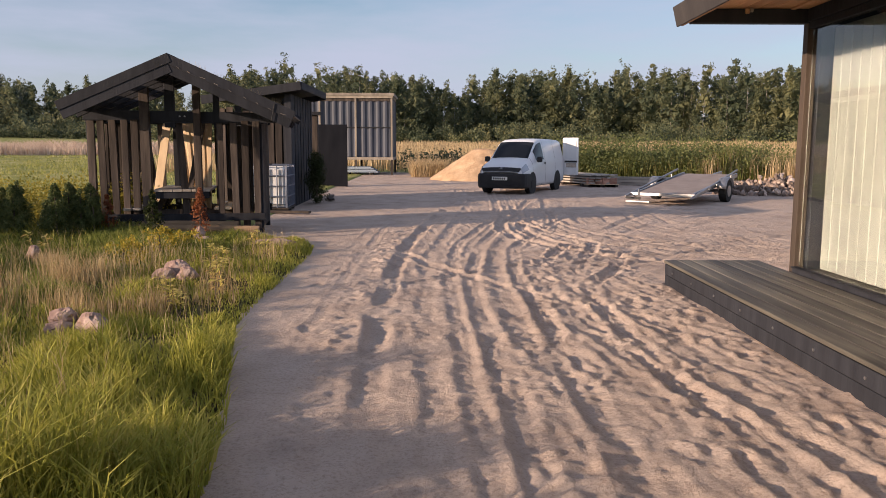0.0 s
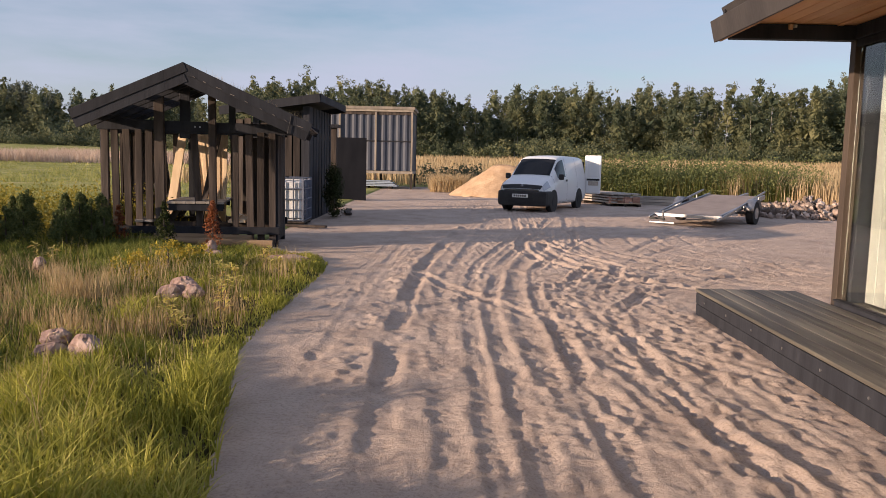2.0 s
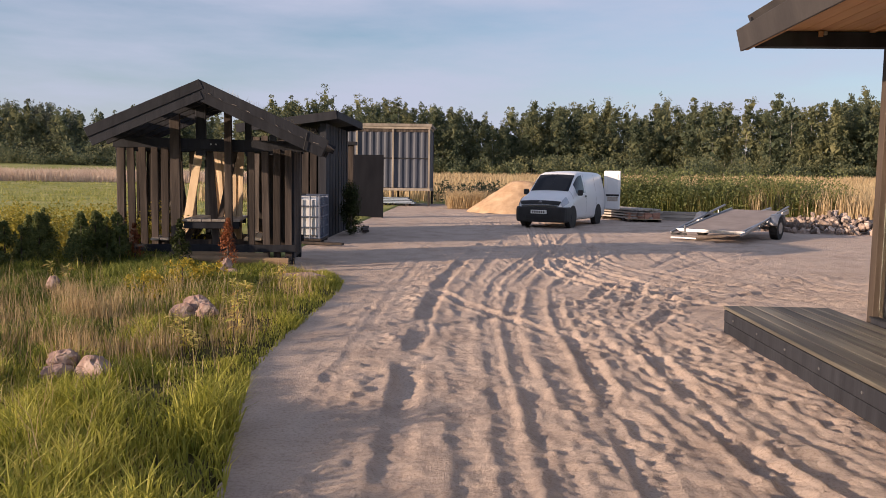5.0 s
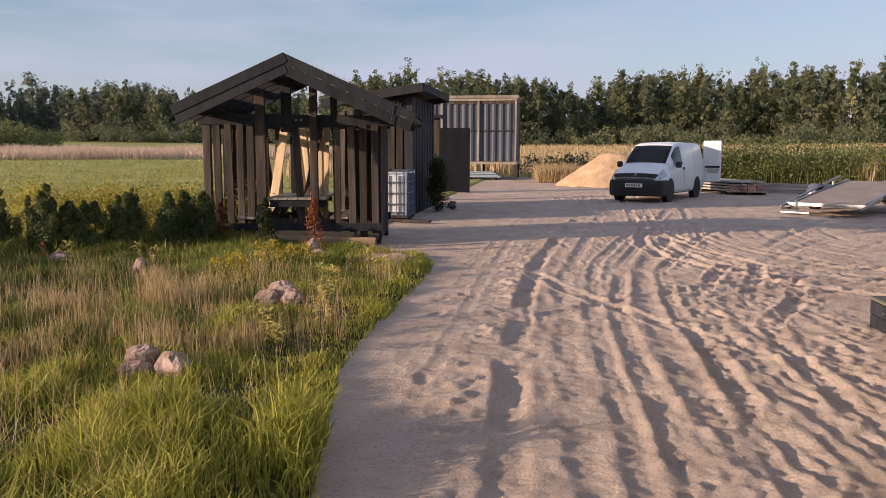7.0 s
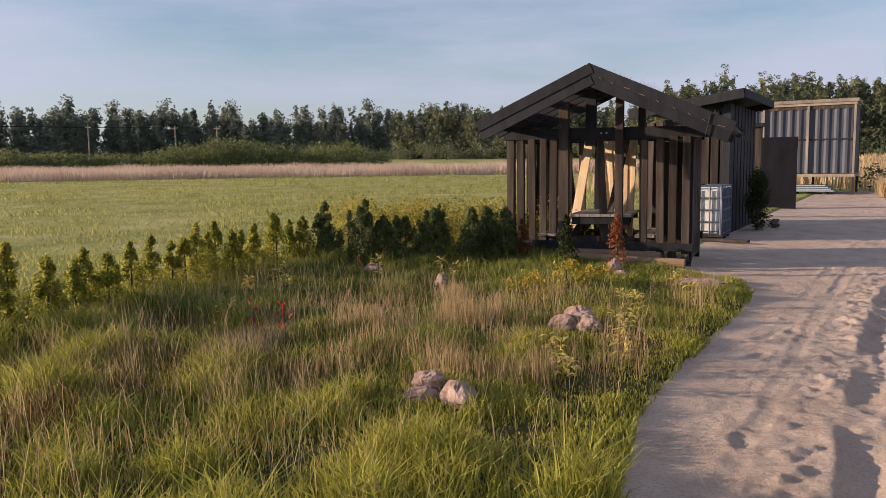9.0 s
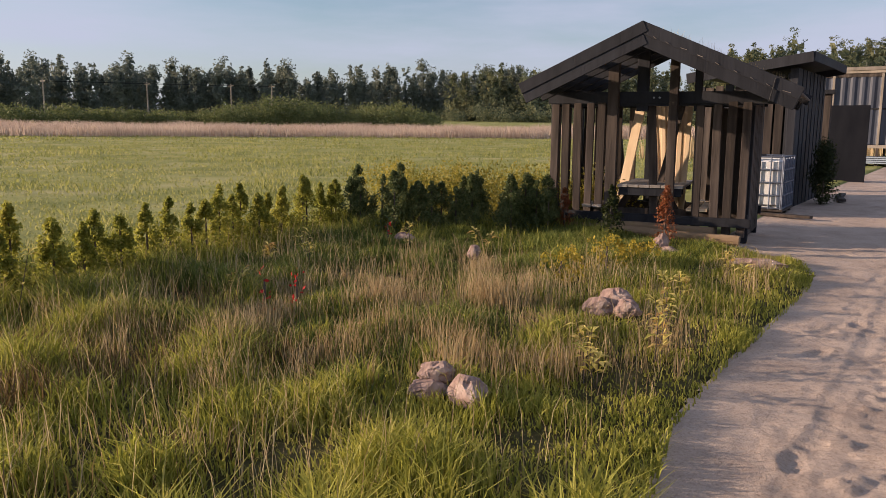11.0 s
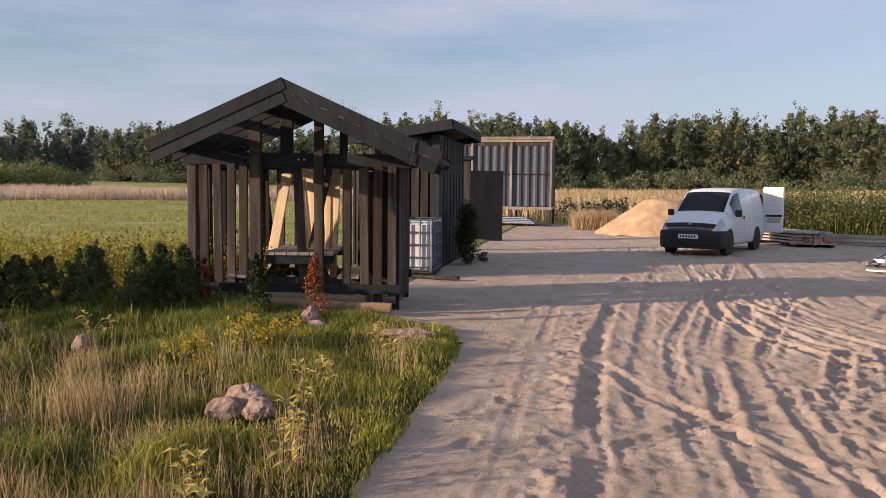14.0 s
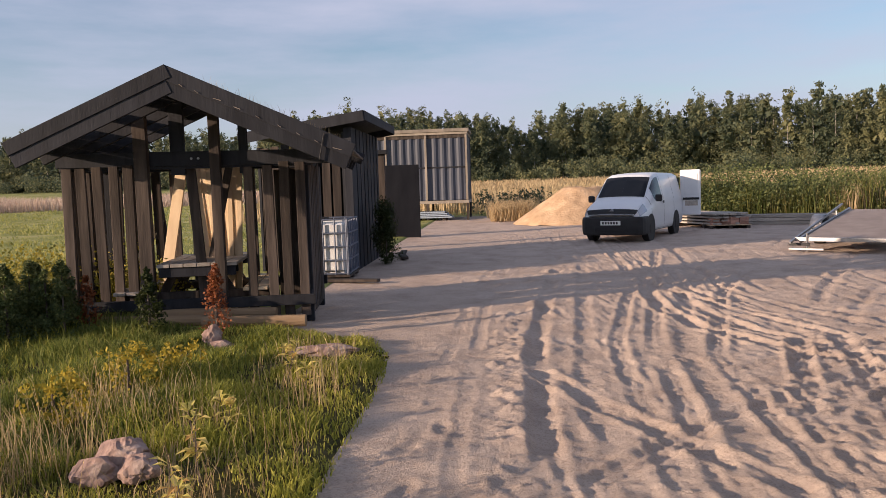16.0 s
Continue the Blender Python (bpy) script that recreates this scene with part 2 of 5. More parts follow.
LEAF_REED = leafy("reed_leaf", [(0.055, 0.08, 0.02), (0.11, 0.14, 0.032), (0.19, 0.18, 0.05), (0.30, 0.24, 0.11)], patch=0.5)
LEAF_BUFF = leafy("dry_reedgrass", [(0.36, 0.26, 0.14), (0.50, 0.38, 0.22), (0.62, 0.50, 0.31)], patch=0.12)
LEAF_PINK = leafy("pinkish_seed_grass", [(0.44, 0.32, 0.25), (0.58, 0.45, 0.36), (0.70, 0.57, 0.47)], patch=0.15)
LEAF_GOLD = leafy("golden_shrub_leaf", [(0.14, 0.15, 0.03), (0.34, 0.29, 0.05), (0.52, 0.40, 0.08)], patch=1.2, through_amount=0.45)
LEAF_PALE = leafy("pale_sapling_leaf", [(0.34, 0.35, 0.06), (0.62, 0.53, 0.14), (0.72, 0.60, 0.20), (0.50, 0.24, 0.08)], patch=3, through_amount=0.4)
# Leaf tones lifted and cooled to carry the far wood's haze.
LEAF_TREE_HAZED = leafy("hazed_tree_leaf", [(0.045, 0.068, 0.045), (0.10, 0.125, 0.075), (0.18, 0.19, 0.10), (0.26, 0.25, 0.12)], spread=0.15, patch=0.2, through_amount=0.42)
# Needles paler and bluer than pine: distance haze is mixed into the colour.
LEAF_PINE_HAZED = leafy("hazed_pine_needles", [(0.10, 0.125, 0.105), (0.17, 0.195, 0.155), (0.26, 0.27, 0.19)], spread=0.15, patch=0.16, through_amount=0.4)
LEAF_THUJA = leafy("thuja_leaf", [(0.14, 0.165, 0.03), (0.33, 0.33, 0.06), (0.52, 0.46, 0.10)], patch=0.9, through_amount=0.58)
# Conifer green darkened for the shade these plants stand in.
LEAF_SHADED = leafy("shaded_conifer_leaf", [(0.012, 0.022, 0.008), (0.035, 0.05, 0.014), (0.06, 0.07, 0.02)], patch=2)
LEAF_YELLOW = leafy("yellow_leaf", [(0.16, 0.17, 0.025), (0.42, 0.33, 0.045), (0.62, 0.46, 0.07)], patch=3, through_amount=0.45)
LEAF_RUST = leafy("rust_leaf", [(0.10, 0.035, 0.016), (0.27, 0.085, 0.035), (0.34, 0.15, 0.06)], patch=3)
PETAL = leafy("red_petal", [(0.45, 0.02, 0.02), (0.62, 0.05, 0.04)], patch=3)
GLASS, gn, gl, gb = material("window_glass", 0.02, 0.0, 0.5)
gb.inputs["Transmission Weight"].default_value, gb.inputs["IOR"].default_value = 1.0, 1.45
gb.inputs["Base Color"].default_value = (0.62, 0.66, 0.64, 1)
CAR_GLASS, cgn, cgl, cgb = material("car_glass", 0.03, 0.0, 0.25)
cgb.inputs["Base Color"].default_value = (0.010, 0.011, 0.014, 1)
LAMP_GLASS, lgn, lgl, lgb = material("headlight_glass", 0.08, 0.3, 0.6)
lgb.inputs["Base Color"].default_value = (0.45, 0.47, 0.50, 1)
PLATE, pn, pl, pb = material("plate_white", 0.4)
pb.inputs["Base Color"].default_value = (0.75, 0.75, 0.73, 1)
INK, ikn, ikl, ikb = material("ink", 0.6)
ikb.inputs["Base Color"].default_value = (0.02, 0.02, 0.022, 1)
BLUE, bn_, bl_, bb_ = material("blue_tarp", 0.5)
bb_.inputs["Base Color"].default_value = (0.32, 0.38, 0.46, 1)


# ---------------- building helpers ----------------
def mesh_of(name, verts, faces, mat, smooth=False):
    me = bpy.data.meshes.new(name)
    me.from_pydata([tuple(v) for v in verts], [], [tuple(f) for f in faces])
    me.materials.append(mat)
    if smooth:
        me.polygons.foreach_set("use_smooth", [True] * len(me.polygons))
    me.update()
    return me


def array_mesh(name, verts, faces, mat, smooth=False):
    """A mesh from an (n, 3) array and an (m, k) array of corners; quick for many faces."""
    me = bpy.data.meshes.new(name)
    n, (m, k) = len(verts), faces.shape
    me.vertices.add(n), me.loops.add(m * k), me.polygons.add(m)
    me.vertices.foreach_set("co", np.asarray(verts, np.float32).ravel())
    me.loops.foreach_set("vertex_index", faces.astype(np.int32).ravel())
    me.polygons.foreach_set("loop_start", np.arange(0, m * k, k, dtype=np.int32))
    me.polygons.foreach_set("use_smooth", np.full(m, smooth))
    me.materials.append(mat)
    me.update(calc_edges=True)
    return me


def thing(name, label, category, group="", kind="", at=(0, 0, 0), turn=0.0):
    ob = new(name)
    ob.empty_display_size = 0.2
    ob.matrix_basis = pose(*at, 0, 0, turn)
    return tagged(ob, label, category, group, kind)


def part(name, bm, mat, parent, label=""):
    """Links a bmesh (or a ready mesh) as one mesh object under a thing or a part."""
    if isinstance(bm, bpy.types.Mesh):
        me = bm
    else:
        me = bpy.data.meshes.new(name)
        bmesh.ops.recalc_face_normals(bm, faces=bm.faces[:])
        bm.to_mesh(me)
        bm.free()
        me.materials.append(mat)
    ob = new(name, me)
    ob.parent = parent
    return tagged(ob, label)


def solid(name, bm, mat, label, category, group="", kind=""):
    ob = part(name, bm, mat, None)
    return tagged(ob, label, category, group, kind)


def box(x0, y0, z0, x1, y1, z1, bevel=0.004, bm=None):
    own = bm is None
    bm = bm or bmesh.new()
    r = bmesh.ops.create_cube(bm, size=1.0)
    bmesh.ops.scale(bm, vec=(abs(x1 - x0), abs(y1 - y0), abs(z1 - z0)), verts=r["verts"])
    bmesh.ops.translate(bm, vec=((x0 + x1) / 2, (y0 + y1) / 2, (z0 + z1) / 2), verts=r["verts"])
    if bevel and own:
        bmesh.ops.bevel(bm, geom=bm.edges[:], offset=bevel, segments=1, affect="EDGES")
    return bm


def beam(p, q, wide, thick, up=(0, 0, 1), bevel=0.004):
    """A plank from p to q: wide across, thick along up."""
    p, q = Vector(p), Vector(q)
    bm = box(-0.5 * wide, -0.5 * thick, 0, 0.5 * wide, 0.5 * thick, (q - p).length, bevel)
    z = (q - p).normalized()
    x = Vector(up).cross(z)
    x = x.normalized() if x.length > 1e-4 else Vector((1, 0, 0))
    m = Matrix((x, z.cross(x), z)).transposed().to_4x4()
    bmesh.ops.transform(bm, matrix=Matrix.Translation(p) @ m, verts=bm.verts[:])
    return bm


def tube(p, q, r0, r1=None, sides=8, bm=None):
    bm = bm or bmesh.new()
    p, q = Vector(p), Vector(q)
    r = bmesh.ops.create_cone(bm, cap_ends=True, segments=sides, radius1=r0, radius2=r0 if r1 is None else r1, depth=(q - p).length)
    turn = (q - p).to_track_quat("Z", "Y").to_matrix().to_4x4()
    bmesh.ops.transform(bm, matrix=Matrix.Translation((p + q) / 2) @ turn, verts=r["verts"])
    return bm


def lattice(x, y, seed, cell):
    """Smooth value noise over the plan, 0 to 1."""
    table = np.random.RandomState(seed).rand(256, 256)
    u, v = x / cell + 1000.0, y / cell + 1000.0
    i, j = np.floor(u).astype(int), np.floor(v).astype(int)
    f, g = u - i, v - j
    f, g = f * f * (3 - 2 * f), g * g * (3 - 2 * g)
    t = lambda a, b: table[a % 256, b % 256]
    return (t(i, j) * (1 - f) + t(i + 1, j) * f) * (1 - g) + (t(i, j + 1) * (1 - f) + t(i + 1, j + 1) * f) * g


def rise(x, y):
    """The land climbs gently away from the yard."""
    d = np.hypot(x, y + 2.5)
    return 0.012 * np.maximum(0, d - 15) + 0.012 * np.maximum(0, d - 50)


def ground_z(x, y):
    return float(rise(np.float64(x), np.float64(y)))


# ---------------- land ----------------
EDGE_Y = [-8, -3, 0.3, 1.2, 2.4, 3.4, 4.5, 6.0, 7.6, 8.6, 9.2, 9.7, 10.2, 14]
EDGE_X = [-0.6, -0.7, -0.95, -1.1, -1.4, -1.64, -1.70, -1.72, -1.75, -1.85, -2.1, -2.8, -3.4, -3.6]


def edge_x(y):
    """Where the lawn ends and the sand begins."""
    return np.interp(y, EDGE_Y, EDGE_X)


RUTS = []


def rut(half, deep, ys, xs):
    """A wheel track: half its width, its depth, and how it runs over the yard."""
    RUTS.append((ys, xs, half, deep))


rut(0.09, 0.085, (-6, 0.3, 1.7, 3.9, 6.4, 9.2, 12.6, 16.5, 23, 30), (-0.1, -0.20, -0.33, -0.46, -0.48, -0.41, -0.12, 0.29, 0.6, 0))
rut(0.085, 0.05, (-6, 0.3, 1.7, 3.2, 7.2, 8.7, 12.6, 18, 23, 30), (0.1, 0.09, 0.06, -0.06, -0.12, 0.0, 0.36, 0.9, 1.0, 0.2))
rut(0.07, 0.03, (-6, 0.3, 1.7, 3.2, 6, 9, 12, 18), (0.34, 0.32, 0.29, 0.24, 0.16, 0.36, 0.9, 1.9))
rut(0.085, 0.04, (-6, 0.3, 1.7, 3.2, 6, 9, 12, 18), (0.6, 0.54, 0.50, 0.45, 0.42, 0.72, 1.25, 2.4))
rut(0.10, 0.06, (-6, 0.4, 1.8, 3.0, 6.4, 8.5, 12, 20), (1.2, 1.06, 0.95, 0.74, 0.72, 0.90, 1.6, 4.6))
rut(0.075, 0.04, (-6, 0.4, 1.8, 3.0, 6.4, 8.5, 12, 20), (1.48, 1.32, 1.18, 0.98, 0.95, 1.15, 2.1, 5.6))
rut(0.09, 0.05, (-6, 1.1, 3.2, 5, 6.9, 9, 12, 20), (2.2, 1.70, 1.33, 1.18, 1.35, 2.0, 3.4, 7.5))
rut(0.085, 0.045, (-6, 0.4, 1.7, 3.2, 5.6, 9.3, 12, 15, 20), (2.5, 1.99, 1.85, 1.60, 1.50, 2.5, 4.0, 6.2, 9.4))
rut(0.07, 0.03, (-6, 0.4, 1.7, 3.2, 5.6, 9.3, 12, 15), (2.9, 2.30, 2.12, 1.9, 1.85, 3.1, 5.0, 7.6))
rut(0.09, 0.05, (-6, 4.5, 5.5, 6.9, 8.6, 10.6, 13), (1.6, 1.55, 1.7, 2.4, 4.1, 6.6, 10))
rut(0.09, 0.04, (-6, 5.0, 6.4, 7.6, 9.4, 11.4, 14), (0.9, 1.0, 1.2, 2.0, 4.2, 6.8, 11))
rut(0.09, 0.05, (6, 7.2, 8, 9.5, 11, 13, 15, 18, 24), (5.6, 4.1, 3.2, 2.4, 1.9, 1.5, 1.4, 1.5, 1.6))
rut(0.07, 0.035, (6, 7.2, 8, 9.5, 11, 13, 15, 18, 24), (6.0, 4.5, 3.55, 2.7, 2.2, 1.8, 1.75, 1.9, 2.1))
rut(0.09, 0.05, (6, 8, 9.5, 11, 13, 15, 18, 24), (6.4, 4.6, 3.6, 2.9, 2.5, 2.5, 2.8, 3.2))
rut(0.07, 0.035, (6, 8, 9.5, 11, 13, 15, 18, 24), (6.9, 5.0, 3.95, 3.25, 2.85, 2.9, 3.3, 3.8))
rut(0.10, 0.06, (5.2, 6.2, 7.2, 8.3, 9.4, 10.6, 11.6), (-0.4, 0.5, 1.7, 3.1, 4.7, 6.5, 8.5))
rut(0.09, 0.05, (5.5, 6.5, 7.5, 8.6, 9.7, 10.9, 12), (-0.3, 0.6, 1.8, 3.2, 4.8, 6.6, 8.8))
rut(0.10, 0.06, (6.8, 7.6, 8.6, 9.8, 11.2, 12.6, 14), (3.4, 2.5, 1.8, 1.3, 1.15, 1.25, 1.5))
rut(0.09, 0.05, (6.6, 7.4, 8.6, 9.8, 11.2, 12.6, 14), (4.2, 3.2, 2.3, 1.75, 1.55, 1.65, 1.9))
rut(0.10, 0.055, (6.8, 7.6, 8.6, 9.8, 11.2, 12.6, 14), (5.6, 4.4, 3.3, 2.6, 2.25, 2.2, 2.4))
rut(0.09, 0.045, (3.0, 4.0, 5.0, 6.0, 7.0, 8.0), (2.3, 1.7, 1.0, 0.4, -0.1, -0.5))
rut(0.05, 0.014, (-6, 2, 6, 9, 13, 20), (-0.9, -0.95, -1.0, -1.0, -0.95, -0.4))
rut(0.05, 0.010, (-6, 2, 6, 9, 13, 20), (-1.25, -1.2, -1.28, -1.25, -1.2, -0.6))
for off in (0.55, 1.05, 1.5, 2.1, 2.7, 3.3):     # fan of turning tracks before the van
    rut(0.07, 0.045, (7.0 - 0.2 * off, 8.0, 9.2, 10.8, 12.6, 15.0), tuple(off + c + 0.25 * off * e for c, e in ((4.6, 1.0), (3.1, 0.8), (2.2, 0.5), (1.55, 0.2), (1.3, 0.0), (1.5, -0.1))))
for off in (0.0, 0.42, 0.75, 1.25, 1.7):         # tracks that cross the yard to the deck's end
    rut(0.07, 0.04, (6.2 + off, 7.0 + off, 8.0 + off, 9.2 + off, 10.2 + off), (1.2, 2.4, 4.0, 6.4, 9.0))


def sand_relief(x, y):
    z = rise(x, y) + 0.03 * (lattice(x, y, 3, 1.3) - 0.5) + 0.012 * (lattice(x, y, 4, 0.33) - 0.5) + 0.006 * (lattice(x, y, 5, 0.12) - 0.5)
    clods = np.exp(-((x + 0.72) / 0.16) ** 2) * (y < 11) + 0.7 * np.exp(-((x - 0.75) / 0.3) ** 2) * (y < 3.5) + 0.45 * np.clip((x - 1.0) / 0.5, 0, 1)
    z = z + clods * (0.075 * np.maximum(0, lattice(x, y, 7, 0.075) - 0.55) + 0.05 * np.maximum(0, lattice(x, y, 17, 0.05) - 0.6))
    z = z + 0.03 * np.maximum(0, lattice(x, y, 18, 0.06) - 0.72) * (lattice(x, y, 19, 0.8) > 0.5)
    side = np.clip((x - edge_x(y)) / 0.45, 0, 1)
    churn = np.clip((x + 0.75) / 0.3, 0, 1) * np.clip((26 - y) / 4, 0, 1)
    z = z + churn * (0.008 * (lattice(x, y * 0.3, 6, 0.10) - 0.5) + 0.014 * (lattice(x, y, 11, 0.055) - 0.5) + 0.016 * (lattice(x + 0.12 * y, y * 0.12, 12, 0.05) - 0.5) * (lattice(x, y, 13, 0.9) > 0.45))
    z = z + np.clip((-0.55 - x) / 0.3, 0, 1) * (0.010 * (lattice(x, y, 15, 0.07) - 0.5) + 0.02 * np.maximum(0, lattice(x, y, 16, 0.16) - 0.62))
    for k, (ys, xs, half, deep) in enumerate(RUTS):
        mid = np.interp(y, ys, xs) + 0.04 * (lattice(y * 1.0, y * 0 + k, 20 + k, 1.6) - 0.5) + 0.035 * (lattice(y, y * 0 + k, 40 + k, 0.22) - 0.5)
        lean = (np.interp(y + 0.1, ys, xs) - np.interp(y - 0.1, ys, xs)) / 0.2
        s = (x - mid) / np.sqrt(1 + lean ** 2)
        on = ((y > ys[0]) & (y < ys[-1])) * np.clip((26 - y) / 6, 0.25, 1) * 0.6 * (np.clip(1.9 * lattice(y, y * 0 + 3.0, 60, 0.8) - 0.55, 0.06, 0.7) if k == 0 else 0.12 + 0.62 * lattice(y, y * 0 + 5 * k, 60 + k, 0.7))
        calm = 1.0 if k == 0 else 0.55 + 0.35 * np.clip((y - 5) / 3, 0, 1)
        if k in (0, 1, 4):      # deep ruts with a steep bank on one side
            z = z + calm * on * deep * (-0.75 * np.exp(-np.abs(s / half) ** 3)
                                 + 0.7 * np.where(s < -1.25 * half, np.exp(-((s + 1.25 * half) / (1.1 * half)) ** 2), np.exp(-((s + 1.25 * half) / (0.28 * half)) ** 2))
                                 + 0.35 * np.where(s > 1.3 * half, np.exp(-((s - 1.3 * half) / (0.9 * half)) ** 2), np.exp(-((s - 1.3 * half) / (0.3 * half)) ** 2)))
        else:                   # shallow tyre prints: a sunken band with tread grooves between low lips
            inside = 1 / (1 + np.exp(np.clip((np.abs(s) - half) / 0.010, -30, 30)))
            pressed = ((y > ys[0]) & (y < ys[-1])) * np.clip((26 - y) / 6, 0.25, 1) * np.clip(2.2 * lattice(y, y * 0 + 7 * k, 80 + k, 1.2) - 0.25, 0.12, 1)
            z = z + calm * pressed * deep * (-0.45 * inside + 0.14 * inside * np.cos(2 * np.pi * s / 0.075) + 0.42 * np.exp(-((np.abs(s) - half - 0.03) / 0.028) ** 2))
        z = z + on * 0.008 * np.sin(y * 2 * np.pi / 0.11 + 3 * np.abs(s) / half) * np.exp(-(s / half) ** 4)
    for px, py, turn in PRINTS:
        dx, dy = x - px, y - py
        near = (abs(dx) < 0.25) & (abs(dy) < 0.4)
        if near.any():
            c, sn = math.cos(turn), math.sin(turn)
            u, v = dx[near] * c + dy[near] * sn, -dx[near] * sn + dy[near] * c
            r = np.sqrt((u / 0.055) ** 2 + (v / 0.14) ** 2)
            z[near] += -0.009 * np.exp(-r ** 4) * (1 + 0.35 * np.cos(v * 2 * np.pi / 0.045)) + 0.008 * np.exp(-((r - 1.35) / 0.25) ** 2)
    return np.where(x < edge_x(y) + 0.45, z * side + (1 - side) * (rise(x, y) + 0.004), z)


prng = random.Random(5)
PRINTS = [(prng.uniform(0.9, 2.4), prng.uniform(-0.5, 7.5), prng.uniform(-0.5, 0.5)) for _ in range(130)]
PRINTS += [(prng.uniform(-1.5, 0.6), prng.uniform(0, 9), prng.uniform(-0.4, 0.4)) for _ in range(4)]


def sheet(xs, ys, height, lower=0.0):
    gx, gy = np.meshgrid(xs, ys)
    gz = height(gx.ravel(), gy.ravel())
    v = np.stack([gx.ravel(), gy.ravel(), gz - lower], 1)
    nx, ny = len(xs), len(ys)
    i = (np.arange(ny - 1)[:, None] * nx + np.arange(nx - 1)[None]).ravel()
    return v, np.stack([i, i + 1, i + nx + 1, i + nx], 1)


def rows_from(*spans):
    out = [spans[0][0]]
    for a, b, step in spans:
        out += list(np.arange(a + step, b + 1e-6, step))
    return np.array(out)


def lawn_height(x, y):
    """Land under the grass; it dips below the sand where the yard is bare."""
    z = rise(x, y) + (0.05 * (lattice(x, y, 8, 2.0) - 0.5) + 0.07 * (lattice(x, y, 14, 0.55) - 0.5)) * np.clip((edge_x(y) - x) / 1.0, 0, 1)
    z = z + np.clip((edge_x(y) - x) / 0.12, 0, 1) * 0.035
    yard = (x > edge_x(y) + 0.05) & (x < 16) & (y > -8.5) & (y < 36)
    return np.where(yard, rise(x, y) - 0.35, z)


gx_rows = rows_from((-1500, -300, 150), (-300, -60, 20), (-60, -16, 2), (-16, -4, 0.5), (-4, 0, 0.1), (0, 18, 1.0), (18, 60, 3), (60, 300, 20), (300, 1500, 150))
gy_rows = rows_from((-1500, -300, 150), (-300, -20, 20), (-20, -9, 1), (-9, 14, 0.25), (14, 40, 1), (40, 100, 4), (100, 300, 20), (300, 1500, 150))
gv, gf = sheet(gx_rows, gy_rows, lawn_height)
gmid = gv[gf].mean(1)
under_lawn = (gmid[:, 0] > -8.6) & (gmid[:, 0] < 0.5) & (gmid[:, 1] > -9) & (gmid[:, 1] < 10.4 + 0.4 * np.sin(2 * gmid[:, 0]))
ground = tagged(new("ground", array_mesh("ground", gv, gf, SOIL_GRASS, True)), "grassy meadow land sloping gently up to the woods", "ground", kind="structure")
ground.data.materials.append(SHADED_THATCH)
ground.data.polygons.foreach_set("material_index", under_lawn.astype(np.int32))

sx, sy = rows_from((-4.2, -1.8, 0.08), (-1.8, 2.6, 0.024), (2.6, 6.0, 0.06), (6.0, 16.0, 0.16)), rows_from((-8.4, -0.4, 0.12), (-0.4, 9.6, 0.03), (9.6, 16, 0.06), (16, 35.9, 0.18))
sv, sf = sheet(sx, sy, sand_relief)
mid = sv[sf].mean(1)
keep = mid[:, 0] > edge_x(mid[:, 1]) + 0.04 * (lattice(mid[:, 0], mid[:, 1], 9, 0.15) - 0.5)
far_left = np.interp(mid[:, 1], [14, 36], [-9, -9])
sf = sf[keep | ((mid[:, 1] > 10.2) & (mid[:, 0] > far_left))]
yard = tagged(new("road", array_mesh("sand_yard", sv, sf, SAND, True)), "pinkish sand yard churned with tyre ruts and footprints", "sand", kind="structure")


# ---------------- open slatted shelter with a gable roof ----------------
rng = random.Random(11)
shelter = thing("slatted_shelter", "dark-stained timber shelter with slatted walls and gable roof", "shelter", at=(-4.19, 9.49, 0), turn=8.0)
PITCH, RIDGE_Z, LEFT, RIGHT, DEPTH = 0.45, 2.91, 1.66, 1.92, 2.4   # roof: slope, ridge height, reach to both sides, length


def roof_z(x):
    return RIDGE_Z - PITCH * abs(x)


def upright(x, y, z0, z1, wide=0.115, thick=0.045, mat=SLAT_WOOD, name="slat", tilt=0.0, turn=0.0):
    bm = box(-wide / 2, -thick / 2, 0, wide / 2, thick / 2, z1 - z0, 0.004)
    bmesh.ops.transform(bm, matrix=pose(x, y, z0, 0, tilt, turn), verts=bm.verts[:])
    return part(name, bm, mat, shelter)


FRONT, BACK, WEST, EAST = 0.95, 2.32, -1.50, 1.27      # the front wall stands back under the overhang
for x in (-1.48, -1.29, -1.10, -0.935, -0.77, 0.62, 0.87, 1.04, 1.23):
    upright(x, FRONT, 0.06 + rng.uniform(0, 0.04), 1.90 + rng.uniform(-0.03, 0.03), tilt=rng.uniform(-0.8, 0.8), wide=rng.uniform(0.105, 0.122))
upright(0.04, FRONT + 0.1, 0.10, 1.88, tilt=-3.5)
upright(-0.13, BACK - 0.05, 0.10, 1.92, tilt=0.5)
for x in (-1.40, -1.2, -1.02, -0.84, -0.62, 0.40, 0.60, 0.78, 0.97, 1.14):
    upright(x, BACK, 0.10, 1.92 + rng.uniform(-0.05, 0.03), tilt=rng.uniform(-1, 1))
for k, y in enumerate(np.arange(FRONT + 0.17, BACK - 0.05, 0.17)):
    upright(EAST + 0.03, float(y), 0.10, 1.90 + rng.uniform(-0.03, 0.03), tilt=0, turn=90)
    if k in (1, 4, 6):
        upright(WEST - 0.03, float(y), 0.10, 1.90, tilt=0, turn=90)
